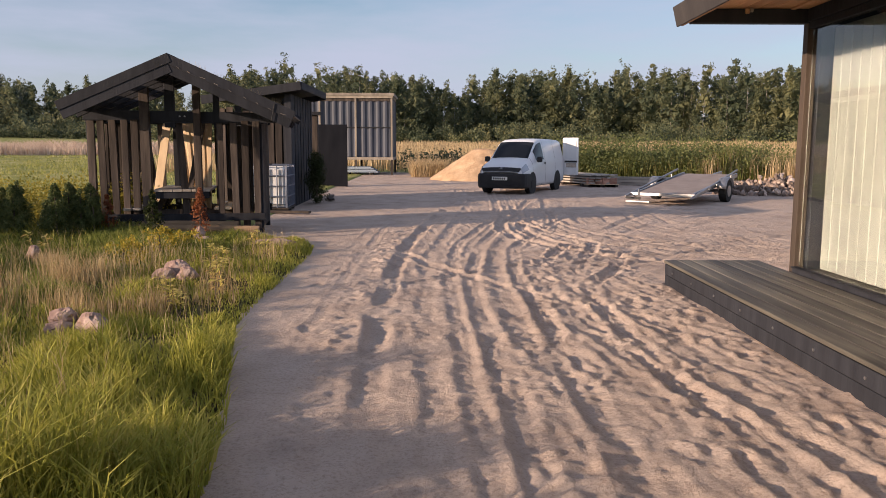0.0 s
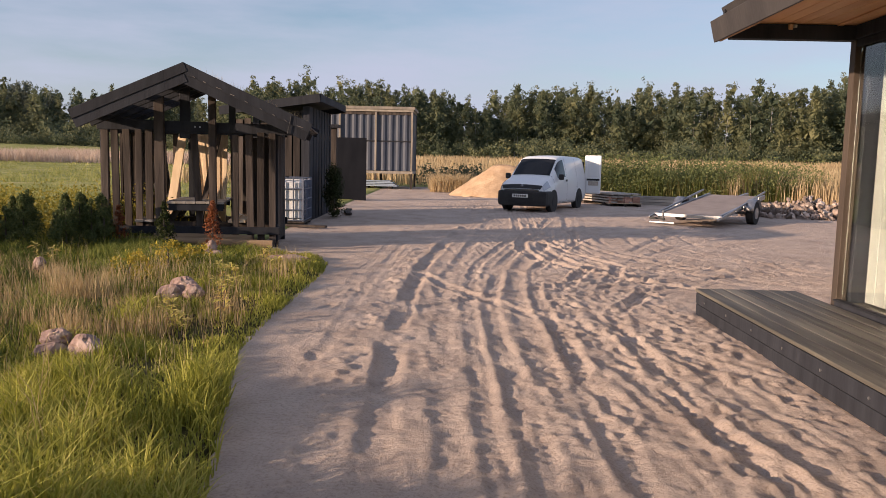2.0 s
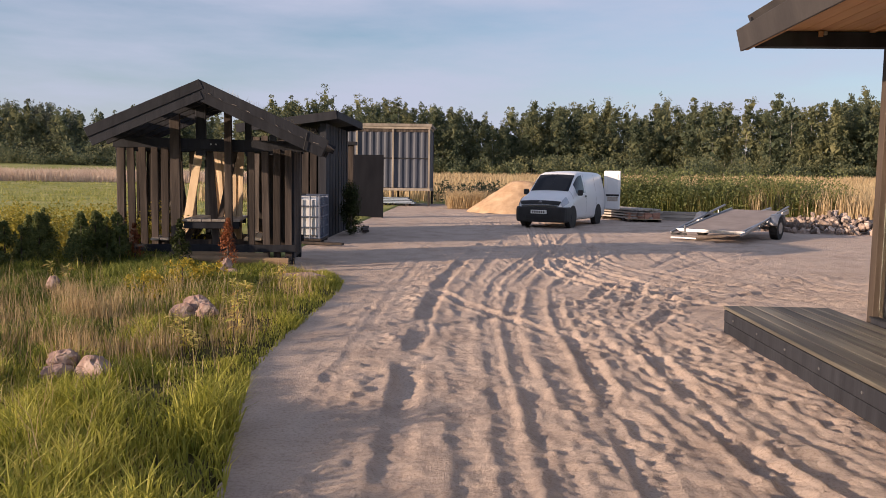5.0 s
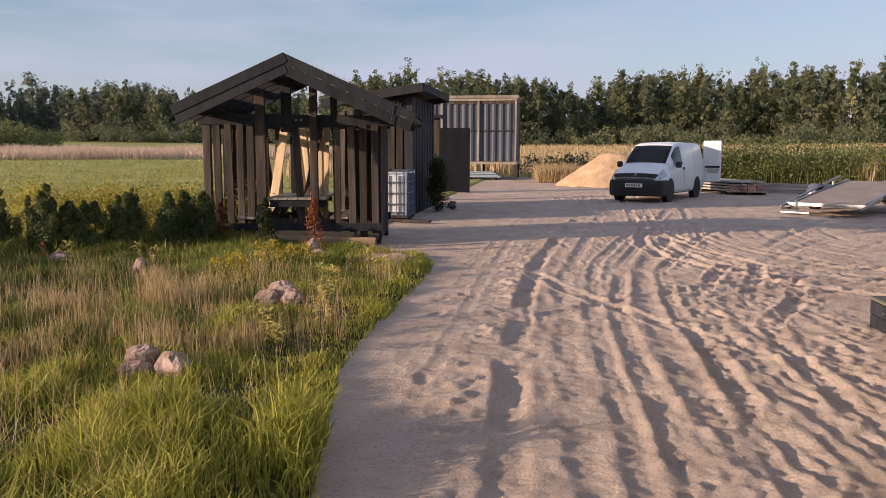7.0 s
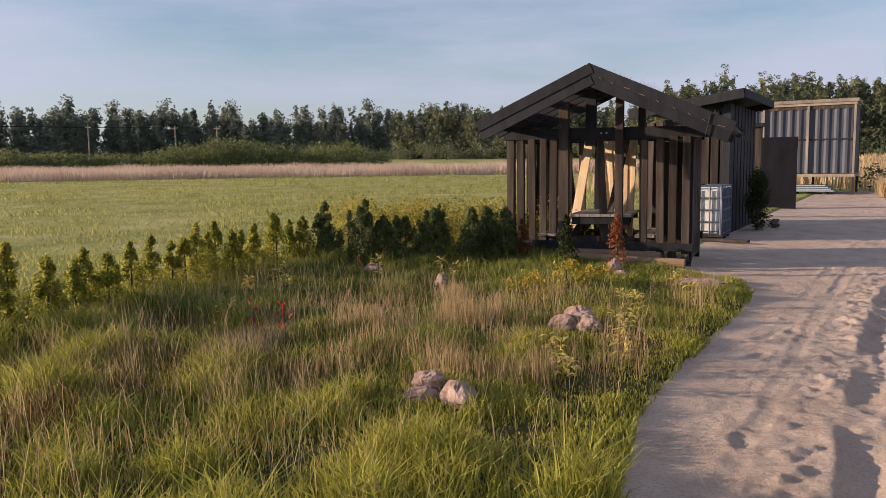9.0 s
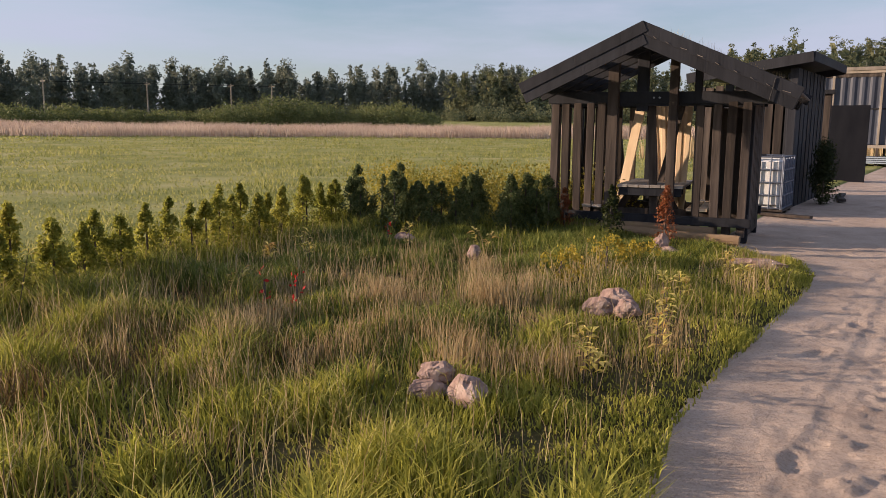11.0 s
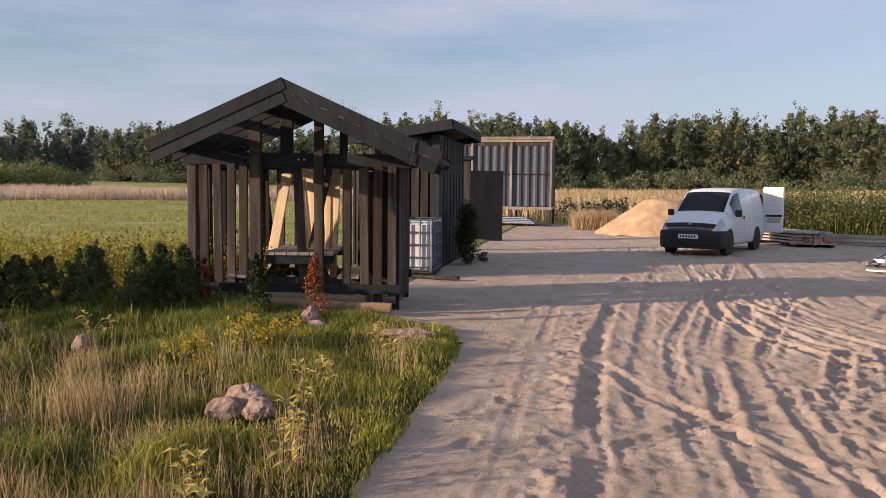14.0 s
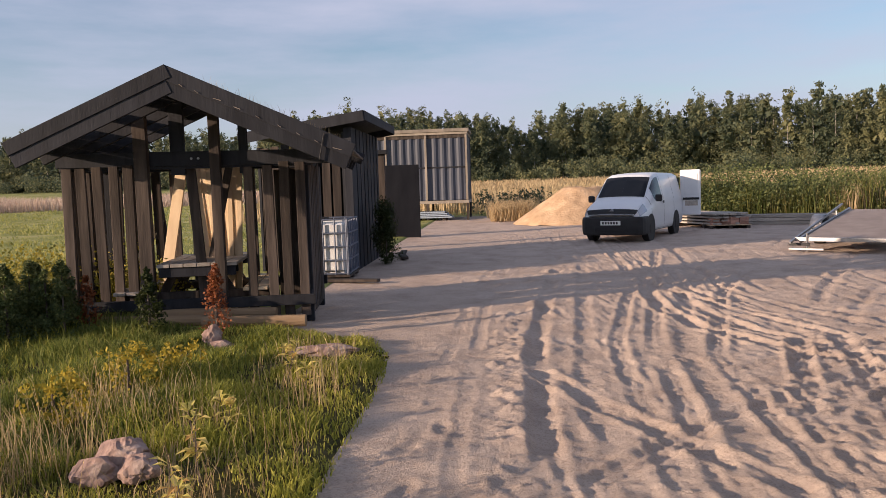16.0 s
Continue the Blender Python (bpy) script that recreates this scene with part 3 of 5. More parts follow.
for x, wide in ((-0.58, 0.15), (0.265, 0.115)):
    upright(x, FRONT - 0.06, 0.0, roof_z(x) - 0.16, wide, 0.10, SLAT_WOOD, "post")
for x, y, wide in ((-0.19, FRONT + 0.05, 0.165), (0.57, FRONT + 0.06, 0.10)):
    upright(x, y, 1.80, roof_z(x) - 0.14, wide, 0.06, DARK_WOOD, "king_post")
for x, y in ((WEST, FRONT + 0.09), (EAST, FRONT + 0.09), (WEST, BACK), (EAST, BACK), (-0.36, BACK)):
    upright(x, y, 0.0, 2.02, 0.095, 0.095, DARK_WOOD, "corner_post")
for y, z in ((FRONT - 0.05, 0.28), (FRONT + 0.05, 1.93), (BACK, 1.95), (BACK + 0.05, 0.35)):
    part("rail", beam((WEST - 0.05, y, z), (1.36, y, z), 0.07, 0.12), DARK_WOOD, shelter)
part("tie_beam", beam((WEST - 0.08, FRONT + 0.02, 2.0), (1.70, FRONT + 0.02, 1.97), 0.06, 0.17), DARK_WOOD, shelter)
for x in (WEST, EAST):
    for z in (0.33, 1.94):
        part("side_rail", beam((x, FRONT, z), (x, BACK + 0.1, z), 0.08, 0.12), DARK_WOOD, shelter)
for side, reach in ((-1, LEFT), (1, RIGHT)):
    for y in (0.0, DEPTH):
        for k in range(2 if y == 0.0 else 1):              # two barge boards, one over the other
            z = -0.075 - 0.155 * k
            part("barge_board", beam((-side * 0.036, y - 0.012 * (1 - k) + 0.004 * side, RIDGE_Z + z + 0.016), (side * (reach - 0.06 * k), y - 0.012 * (1 - k) + 0.004 * side, roof_z(reach - 0.06 * k) + z), 0.035, 0.15,
                                     up=(side * PITCH, 0, 1), bevel=0.004), DARK_WOOD, shelter)
    for y in (0.55, 1.05, 1.55, 2.05):
        part("rafter", beam((0, y, RIDGE_Z - 0.20), (side * (reach - 0.1), y, roof_z(reach - 0.1) - 0.20), 0.05, 0.15, up=(side * PITCH, 0, 1)), DARK_WOOD, shelter)
    boards = 9
    for k in range(boards):             # roof boarding laid along the ridge, with gaps
        a = reach * (k + 0.5) / boards
        if side < 0 and k in (3, 5):
            continue
        part("roof_board", beam((side * a, 0.03, roof_z(a) - 0.07), (side * a, DEPTH - 0.03, roof_z(a) - 0.07), reach / boards * (0.86 if side < 0 else 0.99) * 1.09, 0.024, up=(side * PITCH, 0, 1)), ROOF_UNDER, shelter, "raw brown-grey roof board, lightened for ground bounce")
part("ridge_beam", beam((0, 0.02, RIDGE_Z - 0.16), (0, DEPTH - 0.02, RIDGE_Z - 0.16), 0.06, 0.16), DARK_WOOD, shelter)
for x in (0.03, 0.11):
    part("bolt", tube((x - 0.05, FRONT - 0.03, 1.985), (x - 0.05, FRONT - 0.012, 1.985), 0.014, sides=8), STEEL, shelter, "shiny steel bolt head")
for k in range(9):
    a = 0.12 + 0.2 * k + rng.uniform(-0.04, 0.04)
    part("scratch", beam((a, -0.036, roof_z(a) - 0.135), (a + rng.uniform(0.03, 0.10), -0.036, roof_z(a + 0.06) - 0.137), 0.004, 0.006), PALE_FRAME, shelter, "pale scuff along the board joint")
part("joint_strap", beam((1.62, -0.035, roof_z(1.62) - 0.02), (1.56, -0.035, roof_z(1.62) - 0.30), 0.012, 0.01), INK, shelter)

# what is stored in the shelter


def leaning(name, foot, head, wide, thick, mat, label, category, group=""):
    return solid(name, beam(foot, head, wide, thick, up=(0, -1, 0.2)), mat, label, category, group)


for k in range(9):
    leaning("pine_board", (-4.46 + 0.040 * k, 11.22 + 0.035 * (k % 2), 0.03), (-4.80 + 0.074 * k, 11.68, 2.03 + rng.uniform(-0.04, 0.03)), 0.068, 0.028, NEW_WOOD,
            "fresh pale pine board leaning inside the shelter", "board", "leaning boards")
leaning("pine_plank", (-5.05, 10.9, 0.03), (-4.96, 11.6, 1.98), 0.15, 0.03, NEW_WOOD, "wide pale plank leaning in the shelter", "plank")
leaning("dark_plank", (-4.56, 11.0, 0.03), (-4.27, 11.5, 2.0), 0.10, 0.03, SLAT_WOOD, "brown plank leaning at a slant in the shelter", "plank")
leaning("pine_board", (-5.95, 11.4, 0.05), (-5.35, 11.7, 1.25), 0.10, 0.03, NEW_WOOD, "fresh pale pine board leaning low at a slant", "board", "leaning boards")
leaning("dark_plank", (-5.1, 11.5, 0.03), (-5.5, 11.9, 1.85), 0.10, 0.03, SLAT_WOOD, "brown plank leaning at a slant in the shelter", "plank")

table = thing("picnic_table", "grey weathered wooden picnic table with two benches", "table", at=(-4.56, 11.15, 0), turn=12)
for k in range(6):
    x = -0.40 + 0.155 * k
    part("tabletop_board", box(x, -0.80, 0.715, x + 0.145, 0.80, 0.755), GREY_WOOD, table)
for x in (-0.84, -0.69, 0.64, 0.79):
    part("bench_board", box(x - 0.065, -0.80, 0.405, x + 0.07, 0.80, 0.445), GREY_WOOD if x < 0 else NEW_WOOD, table)
for y in (-0.55, 0.55):
    part("bench_bearer", box(-0.86, y - 0.022, 0.31, 0.86, y + 0.022, 0.405), SLAT_WOOD, table)
    part("top_bearer", box(-0.40, y - 0.022, 0.62, 0.50, y + 0.022, 0.715), DARK_WOOD, table)
    for s in (-1, 1):
        part("leg", beam((s * 0.62, y + 0.05, 0.0), (s * 0.22, y + 0.05, 0.70), 0.045, 0.10, up=(1, 0, 0)), SLAT_WOOD, table)
part("front_apron", box(-0.38, -0.78, 0.60, 0.50, -0.74, 0.715), DARK_WOOD, table)
for k, (x0, x1, y) in enumerate(((-5.4, -4.2, 10.12), (-4.15, -2.98, 10.02), (-5.0, -3.4, 10.30))):
    bm = tube((x0, y, 0.11 + 0.05 * (k == 2)), (x1, y + 0.08, 0.10 + 0.05 * (k == 2)), 0.075, 0.068, 12)
    solid("log", bm, LOG_WOOD, "peeled round log lying before the shelter", "log", "logs")

# ---------------- dark plank shed, panel and posts behind the shelter ----------------
shed = thing("plank_shed", "near-black plank shed with a single-pitch roof", "shed", at=(-3.52, 15.7, 0.01), turn=0)
for k in range(16):
    y = 0.19 * k
    part("wall_board", box(-0.03, y, 0.0, 0.0 + 0.012 * (k % 2), y + 0.175, 2.72), DARK_WOOD, shed)
for k in range(9):
    x = -0.19 * k
    part("wall_board", box(x - 0.155, -0.03, 0.05, x, 0.0, 2.62 - 0.03 * k), SLAT_WOOD if k % 3 else DARK_WOOD, shed)
part("back_wall", box(-1.75, 2.98, 0, -0.03, 3.04, 2.5), DARK_WOOD, shed)
part("side_wall", box(-1.75, 0.0, 0, -1.70, 2.98, 2.4), DARK_WOOD, shed)
part("corner_post", box(-0.10, -0.10, 0, 0.05, 0.05, 2.70), DARK_WOOD, shed)
bm = box(-2.0, -0.35, 0, 0.34, 3.35, 0.05, 0.0)
bmesh.ops.transform(bm, matrix=pose(0, 0, 2.88, 0, -8.0, 0), verts=bm.verts[:])
part("roof", bm, DARK_WOOD, shed)
for y in (-0.37, 3.36):
    part("fascia", beam((-1.97, y, 2.547), (0.34, y, 2.88), 0.03, 0.19, up=(0.14, 0, 1)), DARK_WOOD, shed)
part("eave_board", box(0.33, -0.36, 2.80, 0.36, 3.36, 2.97), DARK_WOOD, shed)

post = thing("gate_post", "dark timber gate post with a flat cap", "post", at=(-3.75, 20.6, 0.08))
part("post_shaft", box(-0.22, -0.08, 0, 0.10, 0.08, 2.36), SLAT_WOOD, post)
part("post_cap", box(-0.30, -0.16, 2.36, 0.18, 0.16, 2.46), DARK_WOOD, post)
panel = thing("fence_panel", "grey board panel on edge, its shade darkened into the colour", "panel", at=(-3.62, 24.2, 0.11))
part("panel_face", box(-0.75, -0.03, 0.0, 0.40, 0.03, 2.17), SHADED_PANEL, panel)
for x in (-0.7, 0.35):
    part("panel_batten", box(x - 0.03, 0.03, 0.0, x + 0.03, 0.08, 2.15), DARK_WOOD, panel)
for k, (x, y, t) in enumerate(((-2.95, 18.2, 12), (-3.05, 18.9, 4), (-3.35, 14.2, 80))):
    bm = box(-0.07, -0.55, 0.0, 0.07, 0.55, 0.05)
    bmesh.ops.transform(bm, matrix=pose(x, y, 0.02 + ground_z(x, y), 0, 0, t), verts=bm.verts[:])
    solid("scrap_plank", bm, SLAT_WOOD, "short brown plank lying on the sand", "plank", "scrap planks")

# ---------------- white tank in its cage ----------------
tank = thing("cage_tank", "white plastic water tank in a steel cage on a pallet", "water tank", at=(-3.92, 15.0, 0.0), turn=3)
bm = box(-0.49, -0.56, 0.15, 0.49, 0.56, 1.06, 0.0)
bmesh.ops.bevel(bm, geom=bm.edges[:], offset=0.07, segments=3, affect="EDGES")
part("tank_body", bm, PLASTIC_WHITE, tank)
bm = bmesh.new()
tube((0, 0, 1.05), (0, 0, 1.11), 0.11, sides=14, bm=bm)
part("filler_cap", bm, BLACK_PLASTIC, tank)
for k in range(6):
    x = -0.5 + 0.2 * k
    for y in (-0.59, 0.59):
        part("cage_bar", tube((x, y, 0.14), (x, y, 1.08), 0.015, sides=6), CAGE, tank)
for k in range(7):
    y = -0.59 + 1.18 * k / 6
    for x in (-0.52, 0.52):
        part("cage_bar", tube((x, y, 0.14), (x, y, 1.08), 0.015, sides=6), CAGE, tank)
for z in (0.16, 0.39, 0.62, 0.85, 1.08):
    for a, b in (((-0.52, -0.59), (0.52, -0.59)), ((0.52, -0.59), (0.52, 0.59)), ((0.52, 0.59), (-0.52, 0.59)), ((-0.52, 0.59), (-0.52, -0.59))):
        part("cage_ring", tube((*a, z), (*b, z), 0.016, sides=6), CAGE, tank)
for y in (-0.5, 0, 0.5):
    part("pallet_runner", box(-0.52, y - 0.05, 0.0, 0.52, y + 0.05, 0.10), SLAT_WOOD, tank)
part("pallet_deck", box(-0.54, -0.60, 0.10, 0.54, 0.60, 0.135), SLAT_WOOD, tank)

# ---------------- raised cabin shell clad in corrugated sheets ----------------
CX, CY = -2.2, 33.2
cabin = thing("raised_cabin", "raised timber cabin shell clad with grey corrugated sheets", "cabin", at=(CX, CY, ground_z(CX, CY) - 0.02))
ZB, ZT, WIDE, LONG = 0.72, 3.62, 4.9, 2.4
ripple = []
for k in range(57):
    ripple.append((-WIDE + 0.08 + (WIDE - 0.2) * k / 56, -0.02 - 0.045 * (k % 4 in (1, 2))))
for lo, hi in ((ZB + 0.14, 2.16), (2.22, ZT - 0.22)):
    half = len(ripple) // 2
    for a, b in ((0, half), (half, len(ripple) - 1)):
        v, f = [], []
        for x, y in ripple[a:b + 1]:
            v += [(x, y, lo), (x, y, hi)]
        f = [(2 * i, 2 * i + 2, 2 * i + 3, 2 * i + 1) for i in range(b - a)]
        sheet_ob = part("wall_sheet", mesh_of("wall_sheet", v, f, SHEET), SHEET, cabin)
        thick = sheet_ob.modifiers.new("thick", "SOLIDIFY")
        thick.thickness = 0.006
for z, t in ((ZB + 0.06, 0.12), (ZT - 0.05, 0.10)):
    part("frame_beam", box(-WIDE, -0.12, z - t / 2, 0.0, -0.02, z + t / 2), PALE_FRAME, cabin)
    part("frame_beam", box(-0.1, -0.02, z - t / 2, 0.0, LONG, z + t / 2), PALE_FRAME, cabin)
part("mid_rail", box(-WIDE, -0.06, 2.16, -0.1, -0.02, 2.22), DARK_WOOD, cabin)
part("head_board", box(-WIDE, -0.07, ZT - 0.24, -0.1, -0.03, ZT - 0.11), SLAT_WOOD, cabin)
part("roof_slab", box(-WIDE - 0.05, -0.16, ZT, 0.06, LONG + 0.1, ZT + 0.13), PALE_FRAME, cabin)
for x in (-0.1, -1.75, -3.4, -WIDE):
    part("frame_post", box(x, -0.125, ZB + 0.13, x + 0.08, -0.025, ZT - 0.11), PALE_FRAME, cabin)
    part("stilt", box(x, -0.1, 0.0, x + 0.09, 0.0, ZB), SLAT_WOOD, cabin)
    part("stilt", box(x, LONG - 0.1, 0.0, x + 0.09, LONG, ZB), SLAT_WOOD, cabin)
part("side_wall", box(-0.07, 0, ZB + 0.13, -0.03, LONG, ZT - 0.11), SHEET, cabin)
part("side_wall", box(-WIDE, 0, ZB + 0.13, -WIDE + 0.04, LONG, ZT - 0.11), SHEET, cabin)
part("back_wall", box(-WIDE, LONG - 0.04, ZB + 0.13, 0, LONG, ZT - 0.11), SHEET, cabin)
part("floor_deck", box(-WIDE, 0.0, ZB, -0.02, LONG, ZB + 0.12), SLAT_WOOD, cabin)
sheets = thing("stacked_sheets", "pale sheets stored on the ground under the cabin", "building material", at=(CX - 1.3, CY + 0.3, ground_z(CX, CY)))
for k in range(4):
    part("sheet", box(-1.1, -0.5, 0.12 + 0.07 * k, 0.6 - 0.1 * k, 0.6, 0.17 + 0.07 * k), BLUE, sheets)
part("sleeper", box(-0.9, -0.4, 0, -0.75, 0.5, 0.12), SLAT_WOOD, sheets)
part("sleeper", box(0.2, -0.4, 0, 0.35, 0.5, 0.12), SLAT_WOOD, sheets)

# ---------------- sand heap ----------------


def heap(name, x, y, rx, ry, high, mat, label, seed, flat=0.25):
    n, m = 56, 22
    v, f = [(0, 0, high)], []
    for j in range(1, m + 1):
        for i in range(n):
            a, r = 2 * math.pi * i / n, j / m
            wob = 1 + 0.10 * noise.noise((math.cos(a) * 1.5, math.sin(a) * 1.5, seed))
            hgt = high * max(0.0, 1 - max(0, r - flat) / (1 - flat)) * (1 + 0.05 * noise.noise((math.cos(a) * r * 4, math.sin(a) * r * 4, seed + 3)))
            v.append((rx * r * wob * math.cos(a), ry * r * wob * math.sin(a), hgt + 0.05 * noise.noise((math.cos(a) * r * 9, math.sin(a) * r * 9, seed + 7)) - 0.03 * (j == m)))
    for i in range(n):
        f.append((0, 1 + i, 1 + (i + 1) % n))
    for j in range(m - 1):
        for i in range(n):
            a, b = 1 + j * n + i, 1 + j * n + (i + 1) % n
            f.append((a, a + n, b + n, b))
    ob = new(name, mesh_of(name, v, f, mat, True))
    ob.matrix_basis = pose(x, y, ground_z(x, y) + 0.02)
    return tagged(ob, label, "heap")


heap("sand_mound", 2.0, 29.6, 2.5, 2.2, 1.22, PILE_SAND, "tall heap of orange-yellow sand", 4.0)

# ---------------- parked van ----------------
VX, VY = 1.50, 21.45
van = thing("delivery_van", "white delivery van parked with a rear door open", "van", at=(0, 0, 0))
ST = [  # from the nose: place, underside, top, half width low, half width at the top edge
    (0.00, 0.26, 0.72, 0.66, 0.60), (0.05, 0.24, 0.82, 0.74, 0.67), (0.16, 0.22, 0.92, 0.80, 0.70), (0.40, 0.22, 1.01, 0.84, 0.70), (0.66, 0.22, 1.09, 0.845, 0.69),
    (0.80, 0.22, 1.14, 0.85, 0.685), (1.00, 0.22, 1.31, 0.85, 0.675), (1.25, 0.22, 1.51, 0.85, 0.66), (1.45, 0.22, 1.66, 0.85, 0.65), (1.60, 0.22, 1.745, 0.85, 0.645),
    (1.9, 0.22, 1.80, 0.85, 0.65), (2.6, 0.22, 1.835, 0.85, 0.66), (3.4, 0.22, 1.83, 0.85, 0.66), (4.1, 0.24, 1.81, 0.845, 0.655), (4.32, 0.28, 1.785, 0.835, 0.645), (4.40, 0.36, 1.71, 0.80, 0.61)]
ST_A = np.array(ST)


def van_section(l):
    zb, zt, w, wt = (float(np.interp(l, ST_A[:, 0], ST_A[:, k])) for k in (1, 2, 3, 4))
    belt = min(1.05, zb + (zt - zb) * 0.72)
    return [(0.0, zb), (w * 0.86, zb), (w * 0.97, zb + 0.05), (w, zb + 0.18), (w, zb + (belt - zb) * 0.6), (w * 0.985, belt), (wt + (w * 0.985 - wt) * 0.38, belt + (zt - belt) * 0.62),
            (wt, zt - 0.055 * min(1, (zt - 0.5))), (wt - 0.07, zt - 0.012), (wt * 0.5, zt + 0.006), (0.0, zt + 0.012)]


def van_point(l, u, out=0.0):
    """A point of the van's left skin: u runs over the section from underneath to the roof's middle."""
    s = van_section(l)
    k = min(int(u), len(s) - 2)
    f = u - k
    return Vector((s[k][0] * (1 - f) + s[k + 1][0] * f, l, s[k][1] * (1 - f) + s[k + 1][1] * f))


def skin(name, ls, us, mat, side=1, out=0.006, label="", parent=None):
    """A patch of the skin, lifted a little off it."""
    v, f = [], []
    for l in ls:
        for u in us:
            p = van_point(l, u)
            n = (van_point(l, min(10, u + 0.05)) - van_point(l, max(0, u - 0.05))).cross(van_point(l + 0.02, u) - van_point(l - 0.02, u)).normalized()
            n = n if n.x > -0.2 and (n.x > 0.1 or n.z > 0 or n.y < 0) else -n
            p = p + n * out
            v.append((p.x * side, p.y, p.z))
    m = len(us)
    for i in range(len(ls) - 1):
        for j in range(m - 1):
            a = i * m + j
            f.append((a, a + 1, a + m + 1, a + m))
    return part(name, mesh_of(name, v, f, mat, True), mat, parent or van, label)


v, f = [], []
for l, *_ in ST:
    s = van_section(l)
    loop = [(x, z) for x, z in s] + [(-x, z) for x, z in s[-2:0:-1]]
    v += [(x, l, z) for x, z in loop]
n_ring = len(v) // len(ST)
for i in range(len(ST) - 1):
    for j in range(n_ring):
        a, b = i * n_ring + j, i * n_ring + (j + 1) % n_ring
        f.append((a, b, b + n_ring, a + n_ring))
f.append(tuple(range(n_ring)))
f.append(tuple(range(len(v) - n_ring, len(v))))
part("body", mesh_of("van_body", v, f, VAN_WHITE, True), VAN_WHITE, van)
span = lambda a, b, n: [a + (b - a) * k / (n - 1) for k in range(n)]
for side in (1, -1):
    skin("windscreen", span(0.84, 1.53, 8), span(7.55, 10, 7), CAR_GLASS, side, 0.008, "dark windscreen half")
    skin("door_window", span(1.18, 1.98, 6), span(5.15, 6.8, 5), CAR_GLASS, side, 0.008, "dark door window")
    skin("headlight", [0.06, 0.12, 0.2, 0.32, 0.44], span(5.0, 6.9, 5), LAMP_GLASS, side, 0.016)
    skin("sill", span(0.5, 4.2, 8), span(1, 2.2, 3), BLACK_PLASTIC, side, 0.004)
    for l in (0.86, 2.12, 3.25):
        skin("door_seam", [l, l + 0.012], span(2.6, 7.2, 12), INK, side, 0.003)
    skin("door_handle", [1.92, 2.08], [4.75, 4.95], BLACK_PLASTIC, side, 0.03)
    bm = box(side * 0.86, 1.12, 1.03, side * 1.04, 1.22, 1.22, 0.03)
    part("wing_mirror", bm, BLACK_PLASTIC, van)
    skin("grille", [0.01, 0.04, 0.09], span(6.6, 10, 7), BLACK_PLASTIC, side, 0.012)
plan = [(0.872, 0.50), (0.870, 0.34), (0.862, 0.18), (0.83, 0.05), (0.72, -0.03), (0.45, -0.065), (0.2, -0.075)]
plan = plan + [(-x, l) for x, l in plan[::-1]]
v, f = [], []
for z, grow in ((0.18, 0.95), (0.23, 0.99), (0.34, 1.0), (0.54, 1.0), (0.63, 0.99), (0.665, 0.96)):
    v += [(x * grow, l + (1 - grow) * 0.5, z) for x, l in plan]
m_p = len(plan)
for i in range(5):
    for j in range(m_p - 1):
        f.append((i * m_p + j, i * m_p + j + 1, (i + 1) * m_p + j + 1, (i + 1) * m_p + j))
f += [tuple(range(m_p)), tuple(range(5 * m_p, 6 * m_p))]
part("bumper", mesh_of("bumper", v, f, BLACK_PLASTIC, False), BLACK_PLASTIC, van, "black plastic front bumper")
part("air_intake", box(-0.45, -0.085, 0.28, 0.45, -0.06, 0.40, 0.01), INK, van)
part("grille_badge", tube((0, 0.03, 0.79), (0, 0.10, 0.82), 0.06, sides=16), STEEL, van, "round chrome badge")
part("number_plate", box(-0.27, -0.10, 0.45, 0.27, -0.078, 0.565, 0.003), PLATE, van, "white number plate with dark characters")
for k in range(6):
    part("plate_character", box(-0.22 + 0.075 * k, -0.106, 0.477, -0.175 + 0.075 * k, -0.101, 0.54, 0.0), INK, van)
for side in (1, -1):
    for l in (0.78, 3.50):
        wheel = part("wheel", tube((side * 0.66, l, 0.31), (side * 0.85, l, 0.31), 0.31, sides=28), RUBBER, van)
        part("rim", tube((side * 0.80, l, 0.31), (side * 0.862, l, 0.31), 0.19, 0.15, sides=20), BLACK_PLASTIC, wheel)
        part("wheel_arch", tube((side * 0.70, l, 0.34), (side * 0.852, l, 0.34), 0.375, sides=28), BLACK_PLASTIC, van)
door = part("rear_door", box(0.74, 4.42, 0.50, 1.36, 4.48, 1.90, 0.03), VAN_WHITE, van, "open rear door standing out sideways")
part("door_trim", box(0.84, 4.405, 0.98, 1.32, 4.42, 1.05, 0.004), BLACK_PLASTIC, door)
part("plate_recess", box(0.90, 4.408, 0.80, 1.28, 4.42, 0.96, 0.004), GREY_WOOD, door, "grey plate recess below the strip")
part("door_lining", box(0.86, 4.41, 1.12, 1.28, 4.42, 1.78, 0.004), PLASTIC_WHITE, door)
# Flat black slab paints the shade of the open bay on the closed body.
part("load_bay_shade", box(-0.72, 4.392, 0.5, 0.72, 4.41, 1.66, 0.0), INK, van, "black slab standing for the shade in the open load bay")
# nose of the van points back towards the shelter; its front right wheel and rear left wheel fix where it stands
SIZE = 0.91
turn_m = Matrix.Rotation(radians(-25.7), 4, "Z")
wheel_at = turn_m @ Vector((-0.78, 0.78, 0)) * SIZE
van.matrix_basis = Matrix.Translation((VX - wheel_at.x, VY - wheel_at.y, ground_z(2.6, 22.5))) @ turn_m @ Matrix.Diagonal((SIZE, SIZE, SIZE, 1))

